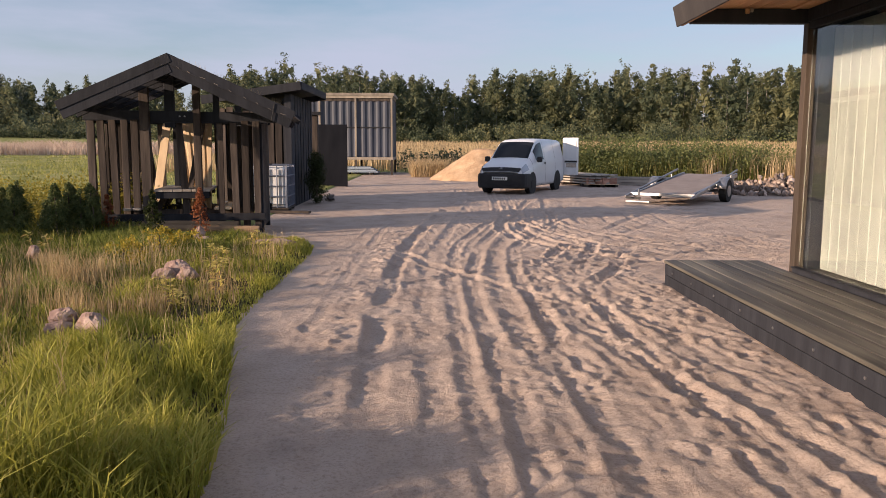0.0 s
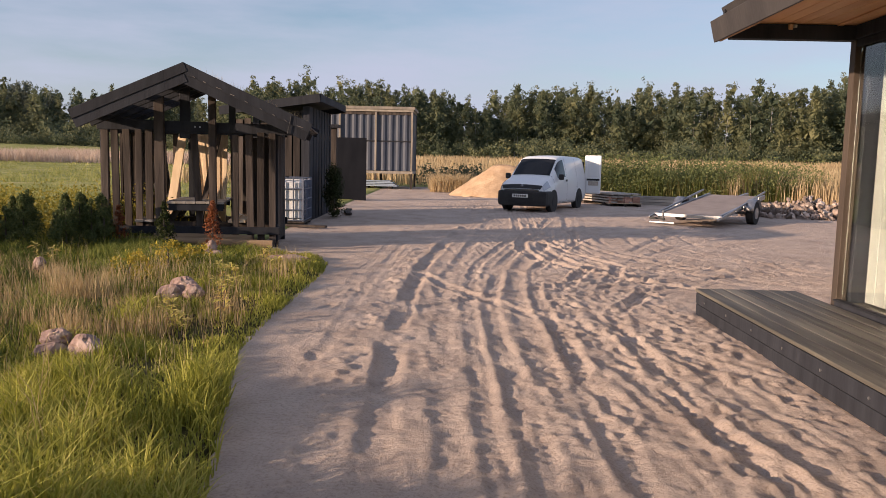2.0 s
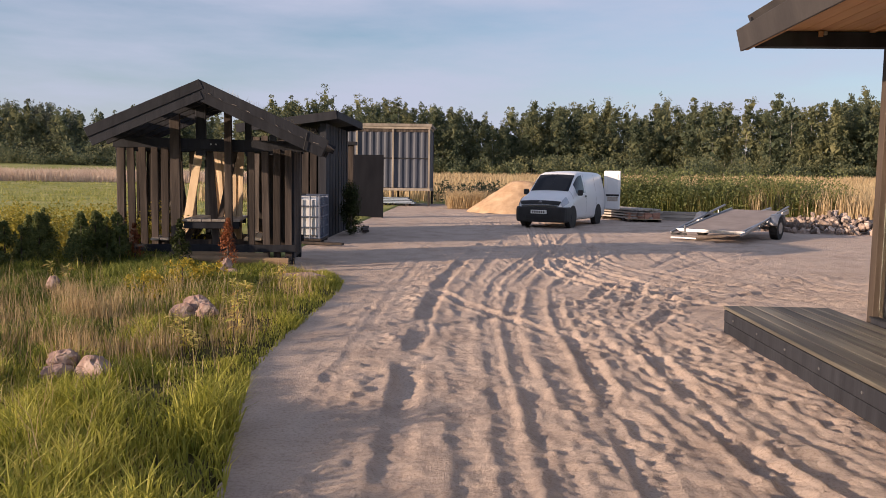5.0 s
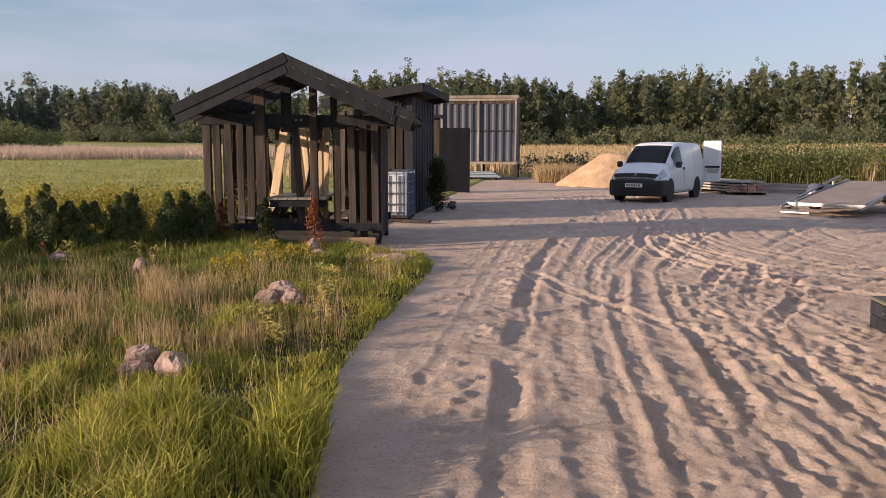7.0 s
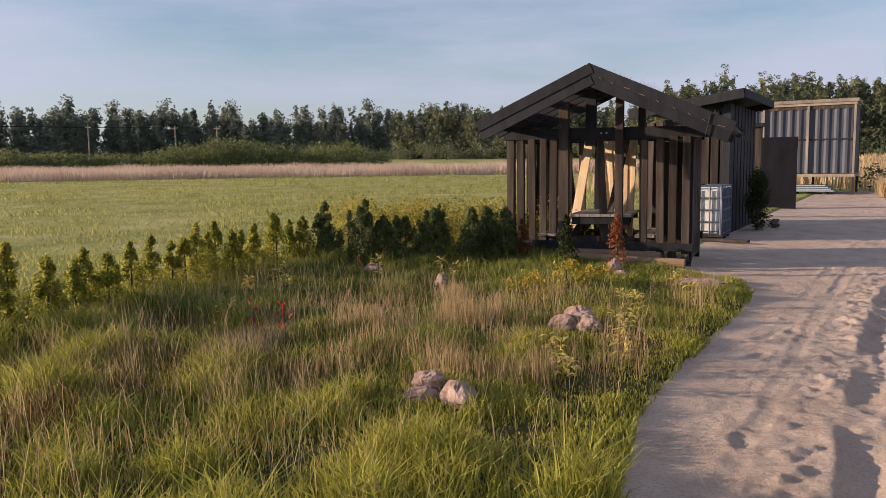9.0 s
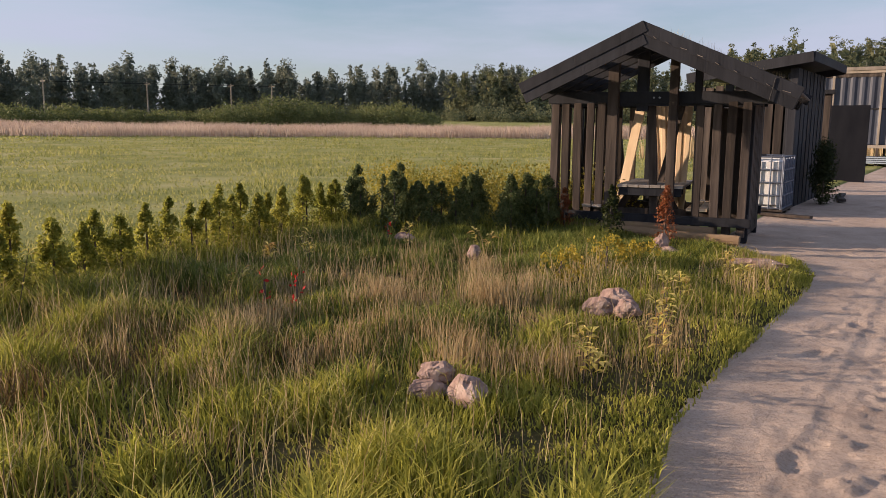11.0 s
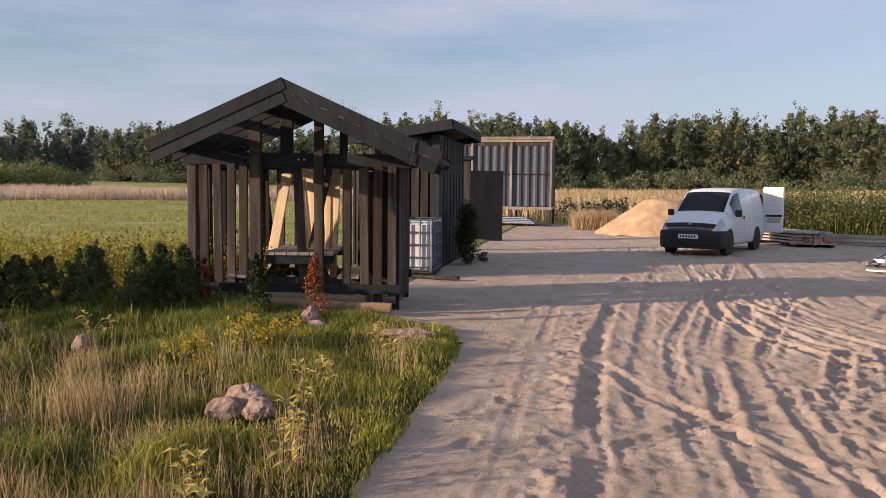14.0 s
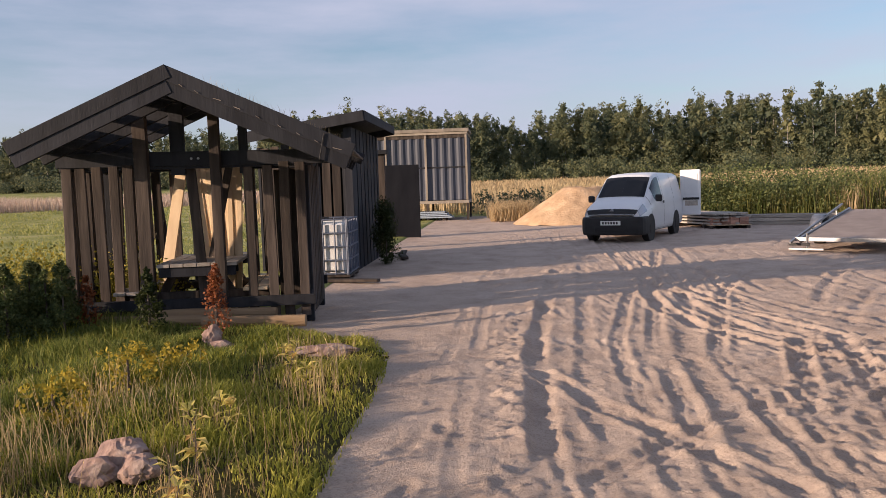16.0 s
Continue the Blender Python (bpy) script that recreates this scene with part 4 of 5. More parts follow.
# ---------------- flat car trailer ----------------
trailer = thing("car_trailer", "flat galvanised car trailer with a plywood deck, tipped low", "trailer", at=(5.70, 16.9, ground_z(6.5, 18)), turn=-37)
# its low end lies near the ground, the other end stands up over the axle


def tz(y):
    return 0.24 + 0.125 * y


part("deck", beam((0, 0.05, tz(0.05)), (0, 3.45, tz(3.45)), 1.46, 0.03), PLY, trailer, "grey-brown plywood deck")
for x in (-0.76, 0.76):
    part("side_rail", beam((x, 0, tz(0) - 0.02), (x, 3.6, tz(3.6) - 0.02), 0.05, 0.12), STEEL, trailer)
    part("ramp_rail", beam((x * 1.12, -0.35, tz(0) - 0.05), (x * 1.12, 3.3, tz(3.3) + 0.16), 0.045, 0.045), STEEL, trailer)
    for y in (0.4, 1.0, 1.6, 2.2, 2.8):
        part("stanchion", beam((x * 1.1, y, tz(y) - 0.02), (x * 1.12, y, tz(y) - 0.02 + 0.055 * (y + 0.35)), 0.03, 0.03, up=(0, 1, 0)), STEEL, trailer)
    s = 1 if x > 0 else -1
    wheel = part("wheel", tube((s * 0.86, 2.0, 0.29), (s * 1.05, 2.0, 0.29), 0.29, sides=24), RUBBER, trailer)
    part("rim", tube((s * 0.98, 2.0, 0.29), (s * 1.06, 2.0, 0.29), 0.17, 0.15, sides=16), STEEL, wheel)
    v, f = [], []
    for k in range(9):
        q = math.pi * (0.06 + 0.88 * k / 8)
        v += [(s * 0.84, 2.0 + 0.37 * math.cos(q), 0.29 + 0.35 * math.sin(q)), (s * 1.08, 2.0 + 0.37 * math.cos(q), 0.29 + 0.35 * math.sin(q))]
    f = [(2 * k, 2 * k + 1, 2 * k + 3, 2 * k + 2) for k in range(8)]
    guard = part("mudguard", mesh_of("mudguard", v, f, STEEL, True), STEEL, trailer)
    thick = guard.modifiers.new("thick", "SOLIDIFY")
    thick.thickness = 0.012
part("end_bar", beam((-0.85, -0.02, tz(0) + 0.0), (0.85, -0.02, tz(0) + 0.0), 0.05, 0.08), STEEL, trailer, "metal end bar")
part("axle", tube((-0.9, 2.0, 0.29), (0.9, 2.0, 0.29), 0.04, sides=8), STEEL, trailer)
for y in (0.9, 2.0, 3.1):
    part("cross_member", beam((-0.74, y, tz(y) - 0.07), (0.74, y, tz(y) - 0.07), 0.06, 0.08), STEEL, trailer)
part("drawbar", beam((0, 3.4, tz(3.4) - 0.08), (0, 4.6, tz(4.6) - 0.12), 0.07, 0.09), STEEL, trailer)
leg = part("prop_leg", tube((-0.62, -0.05, 0.0), (-0.62, -0.05, 0.36), 0.022, sides=8), STEEL, trailer)
part("lamp_frame", beam((-0.95, -0.1, 0.05), (-0.30, -0.1, 0.05), 0.04, 0.04), STEEL, trailer)
part("lamp_frame", beam((-0.95, -0.1, 0.14), (-0.55, -0.1, 0.14), 0.04, 0.05), BLACK_PLASTIC, trailer)

# ---------------- stacks of timber and bricks beside the van ----------------
brng = random.Random(3)
pallet = thing("brick_pallet", "low stack of orange bricks on a wooden pallet", "pallet", at=(5.62, 24.55, ground_z(5.6, 24.5)), turn=2)
for k in range(3):
    part("runner", box(-0.55 + 0.5 * k, -0.5, 0, -0.45 + 0.5 * k, 0.5, 0.09), SLAT_WOOD, pallet)
for k in range(6):
    part("pallet_slat", box(-0.58, -0.5 + 0.17 * k, 0.09, 0.58, -0.37 + 0.17 * k, 0.112), NEW_WOOD, pallet)
brick_me = box(-0.125, -0.06, -0.033, 0.125, 0.06, 0.033, 0.004)
brick_mesh = bpy.data.meshes.new("brick")
brick_me.to_mesh(brick_mesh)
brick_me.free()
brick_mesh.materials.append(BRICK)
for layer in range(3):
    for i in range(4):
        for j in range(6):
            b = part("brick", brick_mesh, BRICK, pallet)
            b.matrix_basis = pose(-0.40 + 0.265 * i, -0.38 + 0.15 * j, 0.147 + 0.07 * layer, 0, 0, brng.uniform(-4, 4))
timber = thing("timber_stack", "grey timber boards stacked flat on bearers", "timber", at=(5.1, 26.0, ground_z(5.1, 26)), turn=20)
for layer in range(4):
    for k in range(6):
        part("board", box(-0.60 + 0.2 * k, -1.9 + brng.uniform(-0.15, 0.1), 0.1 + 0.09 * layer, -0.43 + 0.2 * k, 1.9, 0.15 + 0.09 * layer), GREY_WOOD, timber)
for y in (-1.4, 0, 1.4):
    part("bearer", box(-0.65, y - 0.05, 0, 0.65, y + 0.05, 0.1), SLAT_WOOD, timber)
timber2 = thing("timber_stack", "grey weathered beams lying in a low pile", "timber", at=(8.0, 25.6, ground_z(8, 25.6)), turn=72)
for layer in range(3):
    for k in range(5 - layer):
        part("board", box(-0.55 + 0.24 * k, -2.2 + brng.uniform(-0.4, 0.2), 0.0 + 0.1 * layer, -0.38 + 0.24 * k, 2.0 + brng.uniform(-0.3, 0.3), 0.09 + 0.1 * layer), GREY_WOOD, timber2)


def boulder(name, r, seed, flat=0.75, mat=ROCK, cuts=3):
    bm = bmesh.new()
    bmesh.ops.create_icosphere(bm, subdivisions=cuts, radius=1.0)
    for vert in bm.verts:
        p = vert.co.normalized()
        k = 1 + 0.34 * noise.noise(p * 1.3 + Vector((seed, 0, 0))) + 0.20 * noise.noise(p * 3.1 + Vector((0, seed, 0))) + 0.07 * noise.noise(p * 8.0 + Vector((0, seed, 3)))
        q = p * k
        for nrm, d in (((0.7, 0.2, 0.6), 0.86), ((-0.6, -0.5, 0.5), 0.82), ((0.1, -0.9, 0.2), 0.84), ((-0.2, 0.3, 0.95), 0.80)):
            w = Vector(nrm).normalized()
            over = q.dot(w) - d
            if over > 0:
                q -= w * over * 0.95
        vert.co = Vector((q.x * r[0], q.y * r[1], q.z * r[2] * flat))
    me = bpy.data.meshes.new(name)
    bm.to_mesh(me)
    bm.free()
    me.materials.append(mat)
    return me


rubble_kinds = [boulder("rubble_stone", (0.13, 0.10, 0.10), 30 + k, 0.8, RUBBLE, 1) for k in range(5)]
rubble = thing("rubble_heap", "low heap of broken stones and bricks", "rubble", at=(10.2, 20.6, ground_z(10.2, 20.6)), turn=-12)
for k in range(300):
    a, r = brng.uniform(0, 6.28), math.sqrt(brng.random())
    x, y = 1.9 * r * math.cos(a), 0.8 * r * math.sin(a)
    top = 0.58 * (1 - r ** 1.6)
    b = part("stone", rubble_kinds[k % 5], RUBBLE, rubble)
    sc = brng.uniform(0.5, 1.25)
    b.matrix_basis = pose(x, y, brng.uniform(0.3, 1.0) * top + 0.03, brng.uniform(0, 360), brng.uniform(0, 360), brng.uniform(0, 360)) @ Matrix.Diagonal((sc, sc, sc, 1))
heap("gravel_heap", 10.9, 17.9, 0.8, 0.6, 0.42, PILE_SAND, "small low heap of gravel", 9.0)

# boulders in the lawn
for k, (x, y, z, r, turn, sd) in enumerate(((-2.82, 3.06, 0.17, (0.13, 0.11, 0.10), 20, 1.0), (-2.83, 3.00, 0.07, (0.14, 0.12, 0.09), 50, 12.0), (-2.60, 3.03, 0.10, (0.18, 0.12, 0.14), -25, 2.0), (-2.78, 5.52, 0.17, (0.17, 0.13, 0.13), 0, 3.0),
                                            (-2.66, 5.44, 0.10, (0.14, 0.11, 0.12), 0, 4.0), (-2.88, 5.42, 0.08, (0.16, 0.12, 0.13), 0, 14.0), (-5.15, 7.05, 0.12, (0.10, 0.09, 0.13), 0, 5.0), (-3.62, 8.95, 0.15, (0.13, 0.12, 0.18), 30, 6.0),
                                            (-3.50, 8.85, 0.06, (0.14, 0.10, 0.08), 10, 16.0), (-2.38, 8.55, 0.05, (0.36, 0.18, 0.10), 10, 7.0), (-6.6, 7.6, 0.08, (0.18, 0.15, 0.14), 10, 8.0))):
    r = tuple(0.78 * c for c in r)
    ob = new("boulder", boulder("boulder", r, sd * 3.7, 0.9, ROCK, 4))
    ob.matrix_basis = pose(x, y, 0.8 * z + 0.035, 0, 0, turn)
    tagged(ob, "rough pinkish granite boulder lying in the grass", "boulder", "lawn boulders")

# ---------------- house corner with its deck ----------------
deck = thing("deck", "dark weathered timber deck beside the glazed wall", "deck", at=(0, 0, 0), kind="")
X0, X1, Y0, Y1, DZ = 2.50, 3.52, -6.0, 5.50, 0.27
for k in range(7):
    x = X0 + 0.146 * k
    part("deck_board", box(x, Y0, DZ - 0.03, x + 0.138, Y1 + 0.01 * (k % 2), DZ), DECK_WOOD, deck)
for k in range(2):
    z = 0.115 * k
    part("side_board", box(X0 + 0.012 - 0.004 * k, Y0, z + 0.005, X0 + 0.05, Y1 - 0.01, z + 0.115), DARK_WOOD, deck)
    part("end_board", box(X0 + 0.05, Y1 - 0.05, z + 0.005, X1, Y1 - 0.012 + 0.004 * k, z + 0.115), DARK_WOOD, deck)
for k in range(12):
    part("bolt", tube((X0 + 0.001, 5.2 - 0.62 * k, 0.17), (X0 + 0.014, 5.2 - 0.62 * k, 0.17), 0.011, sides=8), STEEL, deck)
for y in np.arange(-5.5, 5.3, 1.2):
    part("joist", box(X0 + 0.06, float(y), 0.0, X1, float(y) + 0.05, DZ - 0.032), DARK_WOOD, deck)

HX, HY = 3.58, 4.84
house = thing("house", "timber house with a glazed wall and dark roof edge", "house", at=(0, 0, 0))
part("corner_post", box(HX, HY - 0.05, 0.0, HX + 0.10, HY + 0.05, 2.66), POST_WOOD, house, "brown timber corner post")
part("threshold", box(HX - 0.02, -6.0, 0.10, HX + 0.10, HY - 0.06, 0.30), DARK_WOOD, house)
part("window_sill", box(HX - 0.035, -6.0, 0.30, HX + 0.04, HY - 0.06, 0.315, 0.002), DARK_WOOD, house)
win = part("window_frame", box(HX + 0.0, -6.0, 2.60, HX + 0.10, HY - 0.06, 2.66), DARK_WOOD, house)
for y in (1.6, -1.8, -5.2):
    part("mullion", box(HX + 0.01, y - 0.04, 0.315, HX + 0.10, y + 0.04, 2.60), DARK_WOOD, house)
for a, b in ((1.64, HY - 0.065), (-1.76, 1.56), (-5.16, -1.84)):
    pane = part("pane", box(HX + 0.045, a, 0.316, HX + 0.057, b, 2.60, 0.0), GLASS, house, "large clear window pane")
    pane.visible_shadow = False
for k in range(58):
    y = 4.66 - 0.165 * k
    part("inner_board", box(HX + 0.20, y - 0.158, 0.31, HX + 0.235, y, 2.60, 0.006), BLINDS, house)
part("end_wall", box(HX + 0.12, HY - 0.09, 0.0, HX + 6.0, HY + 0.03, 3.2), DARK_WOOD, house)
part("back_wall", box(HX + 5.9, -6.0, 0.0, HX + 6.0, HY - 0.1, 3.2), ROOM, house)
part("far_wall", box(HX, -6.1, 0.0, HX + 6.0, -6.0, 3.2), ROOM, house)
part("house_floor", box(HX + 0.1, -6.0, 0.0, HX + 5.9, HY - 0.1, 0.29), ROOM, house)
SL = math.radians(24)


def eave_z(x):
    return 2.86 + (x - 2.42) * math.tan(SL)


part("plate_beam", box(2.47, HY - 0.06, 2.655, HX + 0.12, HY + 0.05, 2.785), DARK_WOOD, house, "dark beam under the overhang")
part("wall_plate", box(HX - 0.02, -6.0, 2.662, HX + 0.10, HY - 0.065, 2.785), DARK_WOOD, house)
for k in range(9):
    xa = 2.44 + 0.131 * k
    part("soffit_board", box(xa, -6.2, 2.79, xa + 0.127, HY + 0.16, 2.81, 0.003), SOFFIT_WOOD, house)
part("gable_board", box(2.46, HY + 0.16, 2.76, HX + 0.5, HY + 0.19, 2.95), DARK_WOOD, house)
part("gable_infill", box(HX + 0.5, HY + 0.03, 2.66, HX + 6.0, HY + 0.06, 5.2), DARK_WOOD, house)
part("soffit_trim", beam((HX - 0.16, HY - 0.06, 2.782), (2.95, -6.0, 2.782), 0.05, 0.014), SOFFIT_WOOD, house)
bm = box(2.395, -6.25, 2.655, 2.425, HY + 0.20, 2.85, 0.004)
bmesh.ops.transform(bm, matrix=Matrix.Translation((2.41, 0, 2.655)) @ Matrix.Rotation(radians(-14), 4, "Y") @ Matrix.Translation((-2.41, 0, -2.655)), verts=bm.verts[:])
part("fascia", bm, GREY_PANEL, house, "grey roof edge board")
part("fascia_lining", box(2.43, -6.2, 2.66, 2.455, HY + 0.18, 2.79, 0.003), SOFFIT_WOOD, house)
bm = box(0, -6.25, 0.02, 8.0, HY + 0.26, 0.14, 0.0)
bmesh.ops.transform(bm, matrix=Matrix.Translation((2.52, 0, eave_z(2.40))) @ Matrix.Rotation(-SL, 4, "Y"), verts=bm.verts[:])
part("roof", bm, GREY_PANEL, house)
part("hook", beam((2.98, HY - 0.075, 2.735), (2.98, HY - 0.075, 2.785), 0.04, 0.02), SOFFIT_WOOD, house)
part("hook", beam((3.02, HY - 0.075, 2.75), (3.02, HY - 0.075, 2.785), 0.03, 0.02), PALE_FRAME, house)


# ---------------- grass, reeds, shrubs and woods ----------------
nrng = np.random.RandomState(7)


trng = random.Random(21)
LEAF_JUNIPER = leafy("juniper_leaf", [(0.045, 0.075, 0.03), (0.12, 0.15, 0.055), (0.24, 0.24, 0.085)], patch=1.5)
LEAF_WILLOW = leafy("willow_leaf", [(0.08, 0.105, 0.04), (0.15, 0.175, 0.065), (0.23, 0.235, 0.09)], patch=0.1)


def leaf_cloud(centres, sizes, count, leaf, squash=1.0, rs=nrng):
    """Small leaf faces scattered through soft clumps."""
    k = rs.randint(len(centres), size=count)
    d = rs.normal(size=(count, 3))
    d /= np.linalg.norm(d, axis=1)[:, None]
    c = centres[k] + d * (sizes[k] * (0.45 + 0.55 * rs.rand(count)))[:, None] * np.array([1, 1, squash])
    a, b = rs.normal(size=(count, 3)), rs.normal(size=(count, 3))
    a /= np.linalg.norm(a, axis=1)[:, None]
    b -= (a * b).sum(1)[:, None] * a
    b /= np.linalg.norm(b, axis=1)[:, None]
    s = leaf * (0.6 + 0.8 * rs.rand(count))[:, None]
    return np.stack([c - a * s, c - b * s * 0.6, c + a * s, c + b * s * 0.6], 1)


def bush_row(name, n, place, high, label, leaf, count, mat=LEAF_REED):
    leaves = []
    for k in range(n):
        px, py, h = place(k)
        m = 14
        a, rr = nrng.rand(m) * 2 * np.pi, np.sqrt(nrng.rand(m)) * h * 0.75
        c = np.stack([px + rr * np.cos(a), py + rr * np.sin(a), ground_z(px, py) + h * (0.15 + 0.6 * nrng.rand(m))], 1)
        leaves.append(leaf_cloud(c, np.full(m, h * 0.28), count, leaf).reshape(-1, 3))
    lv = np.concatenate(leaves)
    return tagged(new(name, array_mesh(name, lv, np.arange(len(lv)).reshape(-1, 4), mat)), label, "bushes", kind="stuff")


def blades(name, x, y, high, wide, mat, label, lean=0.35, z=None, category="grass"):
    """Tapered bent blades, one for each place given: real geometry joined into one piece of stuff."""
    n = len(x)
    z = rise(x, y) + 0.02 if z is None else z
    a, b = nrng.rand(n) * 2 * np.pi, nrng.rand(n) * 2 * np.pi
    ca, sa = np.cos(a) * wide / 2, np.sin(a) * wide / 2
    bend = high * lean * (0.3 + nrng.rand(n))
    dx, dy = np.cos(b) * bend, np.sin(b) * bend
    v = np.empty((n, 5, 3))
    v[:, 0] = np.stack([x - ca, y - sa, z], 1)
    v[:, 1] = np.stack([x + ca, y + sa, z], 1)
    v[:, 2] = np.stack([x + 0.7 * ca + 0.35 * dx, y + 0.7 * sa + 0.35 * dy, z + high * 0.6], 1)
    v[:, 3] = np.stack([x - 0.7 * ca + 0.35 * dx, y - 0.7 * sa + 0.35 * dy, z + high * 0.6], 1)
    v[:, 4] = np.stack([x + dx, y + dy, z + high * (1 - 0.25 * lean)], 1)
    i = np.arange(n)[:, None] * 5
    f = np.concatenate([i + [[0, 1, 2]], i + [[0, 2, 3]], i + [[3, 2, 4]]])
    ob = new(name, array_mesh(name, v.reshape(-1, 3), f, mat))
    return tagged(ob, label, category, kind="stuff")


def spots(n, x0, x1, y0, y1):
    return x0 + (x1 - x0) * nrng.rand(n), y0 + (y1 - y0) * nrng.rand(n)


def bare_spot(x, y):
    """Trampled and shaded ground round the boulders, where hardly any grass stands."""
    bare = np.zeros(len(x), bool)
    for bx, by, br in ((-2.90, 2.85, 0.26), (-2.68, 2.82, 0.26), (-2.82, 5.30, 0.36), (-5.15, 6.85, 0.24), (-3.58, 8.7, 0.30), (-2.38, 8.3, 0.42)):
        bare |= np.hypot(x - bx, y - by + 0.06) < br
    return bare


def dryness(x, y):
    """How far the lawn has gone to tall straw: a broad patch in its middle."""
    d = np.exp(-(((x + 4.0) / 1.5) ** 2 + ((y - 4.6) / 1.7) ** 2)) + 0.35 * np.exp(-(((x + 4.6) / 1.6) ** 2 + ((y - 2.4) / 1.2) ** 2))
    return np.clip(d * 0.95 + 1.1 * (lattice(x, y, 31, 0.55) - 0.6) * (0.2 + 0.8 * np.minimum(1, 1.5 * d)), 0, 1)


x, y = spots(260000, -9.0, -0.8, -1.5, 10.2)
clump = lattice(x, y, 33, 0.35)
keep = (x < edge_x(y) + 0.02 + 0.10 * lattice(x, y, 34, 0.2)) & (nrng.rand(len(x)) < 0.14 + 1.15 * clump)
x, y, clump = x[keep], y[keep], clump[keep]
dry = dryness(x, y)
tall = 0.035 + 0.17 * clump ** 2.2 + 0.16 * lattice(x, y, 35, 0.7) ** 3
tall = tall + 0.22 * np.clip((-3.4 - x) / 1.5, 0, 1) * np.clip((5.2 - y) / 2, 0, 1) * lattice(x, y, 56, 0.6) ** 2.5
near_tuft = np.exp(-((y + 0.2) / 2.6) ** 2) * np.clip((edge_x(y) - x) / 0.5, 0, 1)
tall = tall + 0.16 * near_tuft * clump ** 2
bank = np.clip((2.3 - y) / 0.4, 0, 1) * np.clip((x + 2.9) / 0.7, 0, 1)
tall = tall + bank * (0.03 + 0.20 * lattice(x, y, 52, 0.16) ** 1.8)
tall = tall * (0.65 + 0.7 * nrng.rand(len(x)))
tall = tall * np.where(y > 2.6, 0.55 + 0.45 * np.clip((edge_x(y) - x) / 1.3, 0, 1), 1.0) * np.where(bare_spot(x, y), 0.4, 1.0)
green = nrng.rand(len(x)) > dry * 0.6
# Blades that take the shade-darkened colour, more of them further in.
shady = green & (nrng.rand(len(x)) < np.clip((-2.7 - x) / 1.0, 0, 0.85) * np.clip((y - 2.2) / 1.5, 0, 1) * (0.5 + lattice(x, y, 62, 0.6)))
green = green & ~shady
for name, some, mat, label in (("lawn_grass", green, LEAF_GRASS, "uneven green lawn grass in tufts along the sand"), ("lawn_weeds", shady, LEAF_LAWN_SHADE, "lawn grass and weeds further in, darkened for the shade there")):
    blades(name, x[some], y[some], tall[some], 0.0065 + 0.0065 * nrng.rand(some.sum()), mat, label, 0.6, lawn_height(x[some], y[some]))
x, y = spots(120000, -7.0, -1.8, 0.2, 8.5)
keep = ~bare_spot(x, y) & (nrng.rand(len(x)) < dryness(x, y) * 2.4 * np.maximum(0, lattice(x, y, 36, 0.3) - 0.38))
x, y = x[keep], y[keep]
blades("dry_grass", x, y, (0.14 + 0.42 * lattice(x, y, 37, 0.4) ** 1.4) * (0.4 + 0.65 * nrng.rand(len(x))), 0.0045 + 0.003 * nrng.rand(len(x)), LEAF_DRY, "tall straw-coloured dry grass standing in the lawn", 0.3, lawn_height(x, y))
x, y = spots(30000, -7.5, -3.0, -0.8, 4.2)
keep = nrng.rand(len(x)) < 1.5 * np.maximum(0, lattice(x, y, 57, 0.5) - 0.35) * np.clip((-2.9 - x) / 0.8, 0, 1) * np.clip((4.2 - y) / 1.5, 0, 1)
x, y = x[keep], y[keep]
blades("brown_grass", x, y, (0.16 + 0.22 * lattice(x, y, 58, 0.4)) * (0.5 + 0.6 * nrng.rand(len(x))), 0.006 + 0.004 * nrng.rand(len(x)), LEAF_BROWN, "withered brown grass in the lawn, darkened for the shade there", 0.45, lawn_height(x, y))
x, y = spots(26000, -9.5, -0.6, -8.0, -1.5)
keep = x < edge_x(y) - 0.02
x, y = x[keep], y[keep]
blades("lawn_grass", x, y, 0.10 + 0.16 * lattice(x, y, 55, 0.4), 0.014 + 0 * x, LEAF_GRASS, "green lawn grass beside the sand yard", 0.6, lawn_height(x, y))
# rank grass between the young conifers
t = nrng.rand(9000)
x = np.interp(t, [0, 0.15, 0.3, 0.6, 0.8, 1], [-6.7, -7.1, -7.9, -8.4, -7.2, -5.6]) + 0.28 * nrng.normal(size=len(t))
y = np.interp(t, [0, 0.15, 0.3, 0.6, 0.8, 1], [2.2, 4.0, 5.7, 8.3, 8.9, 9.6]) + 0.28 * nrng.normal(size=len(t))
blades("rank_grass", x, y, (0.14 + 0.34 * lattice(x, y, 59, 0.35) ** 1.5) * (0.5 + 0.6 * nrng.rand(len(x))), 0.008 + 0.006 * nrng.rand(len(x)), LEAF_GRASS, "tall rank grass between the young conifers", 0.45, lawn_height(x, y))
# thin straw stems with seed heads all over the lawn
x, y = spots(4200, -8.5, -1.7, -0.8, 7.0)
keep = ~bare_spot(x, y) & (x < edge_x(y) - 0.1) & (nrng.rand(len(x)) < 0.25 + lattice(x, y, 53, 0.8))
x, y = x[keep], y[keep]
blades("straw_stems", x, y, 0.22 + 0.34 * nrng.rand(len(x)) ** 1.5, 0.004 + 0 * x, LEAF_DRY, "thin straw stems scattered through the lawn", 0.35, lawn_height(x, y))
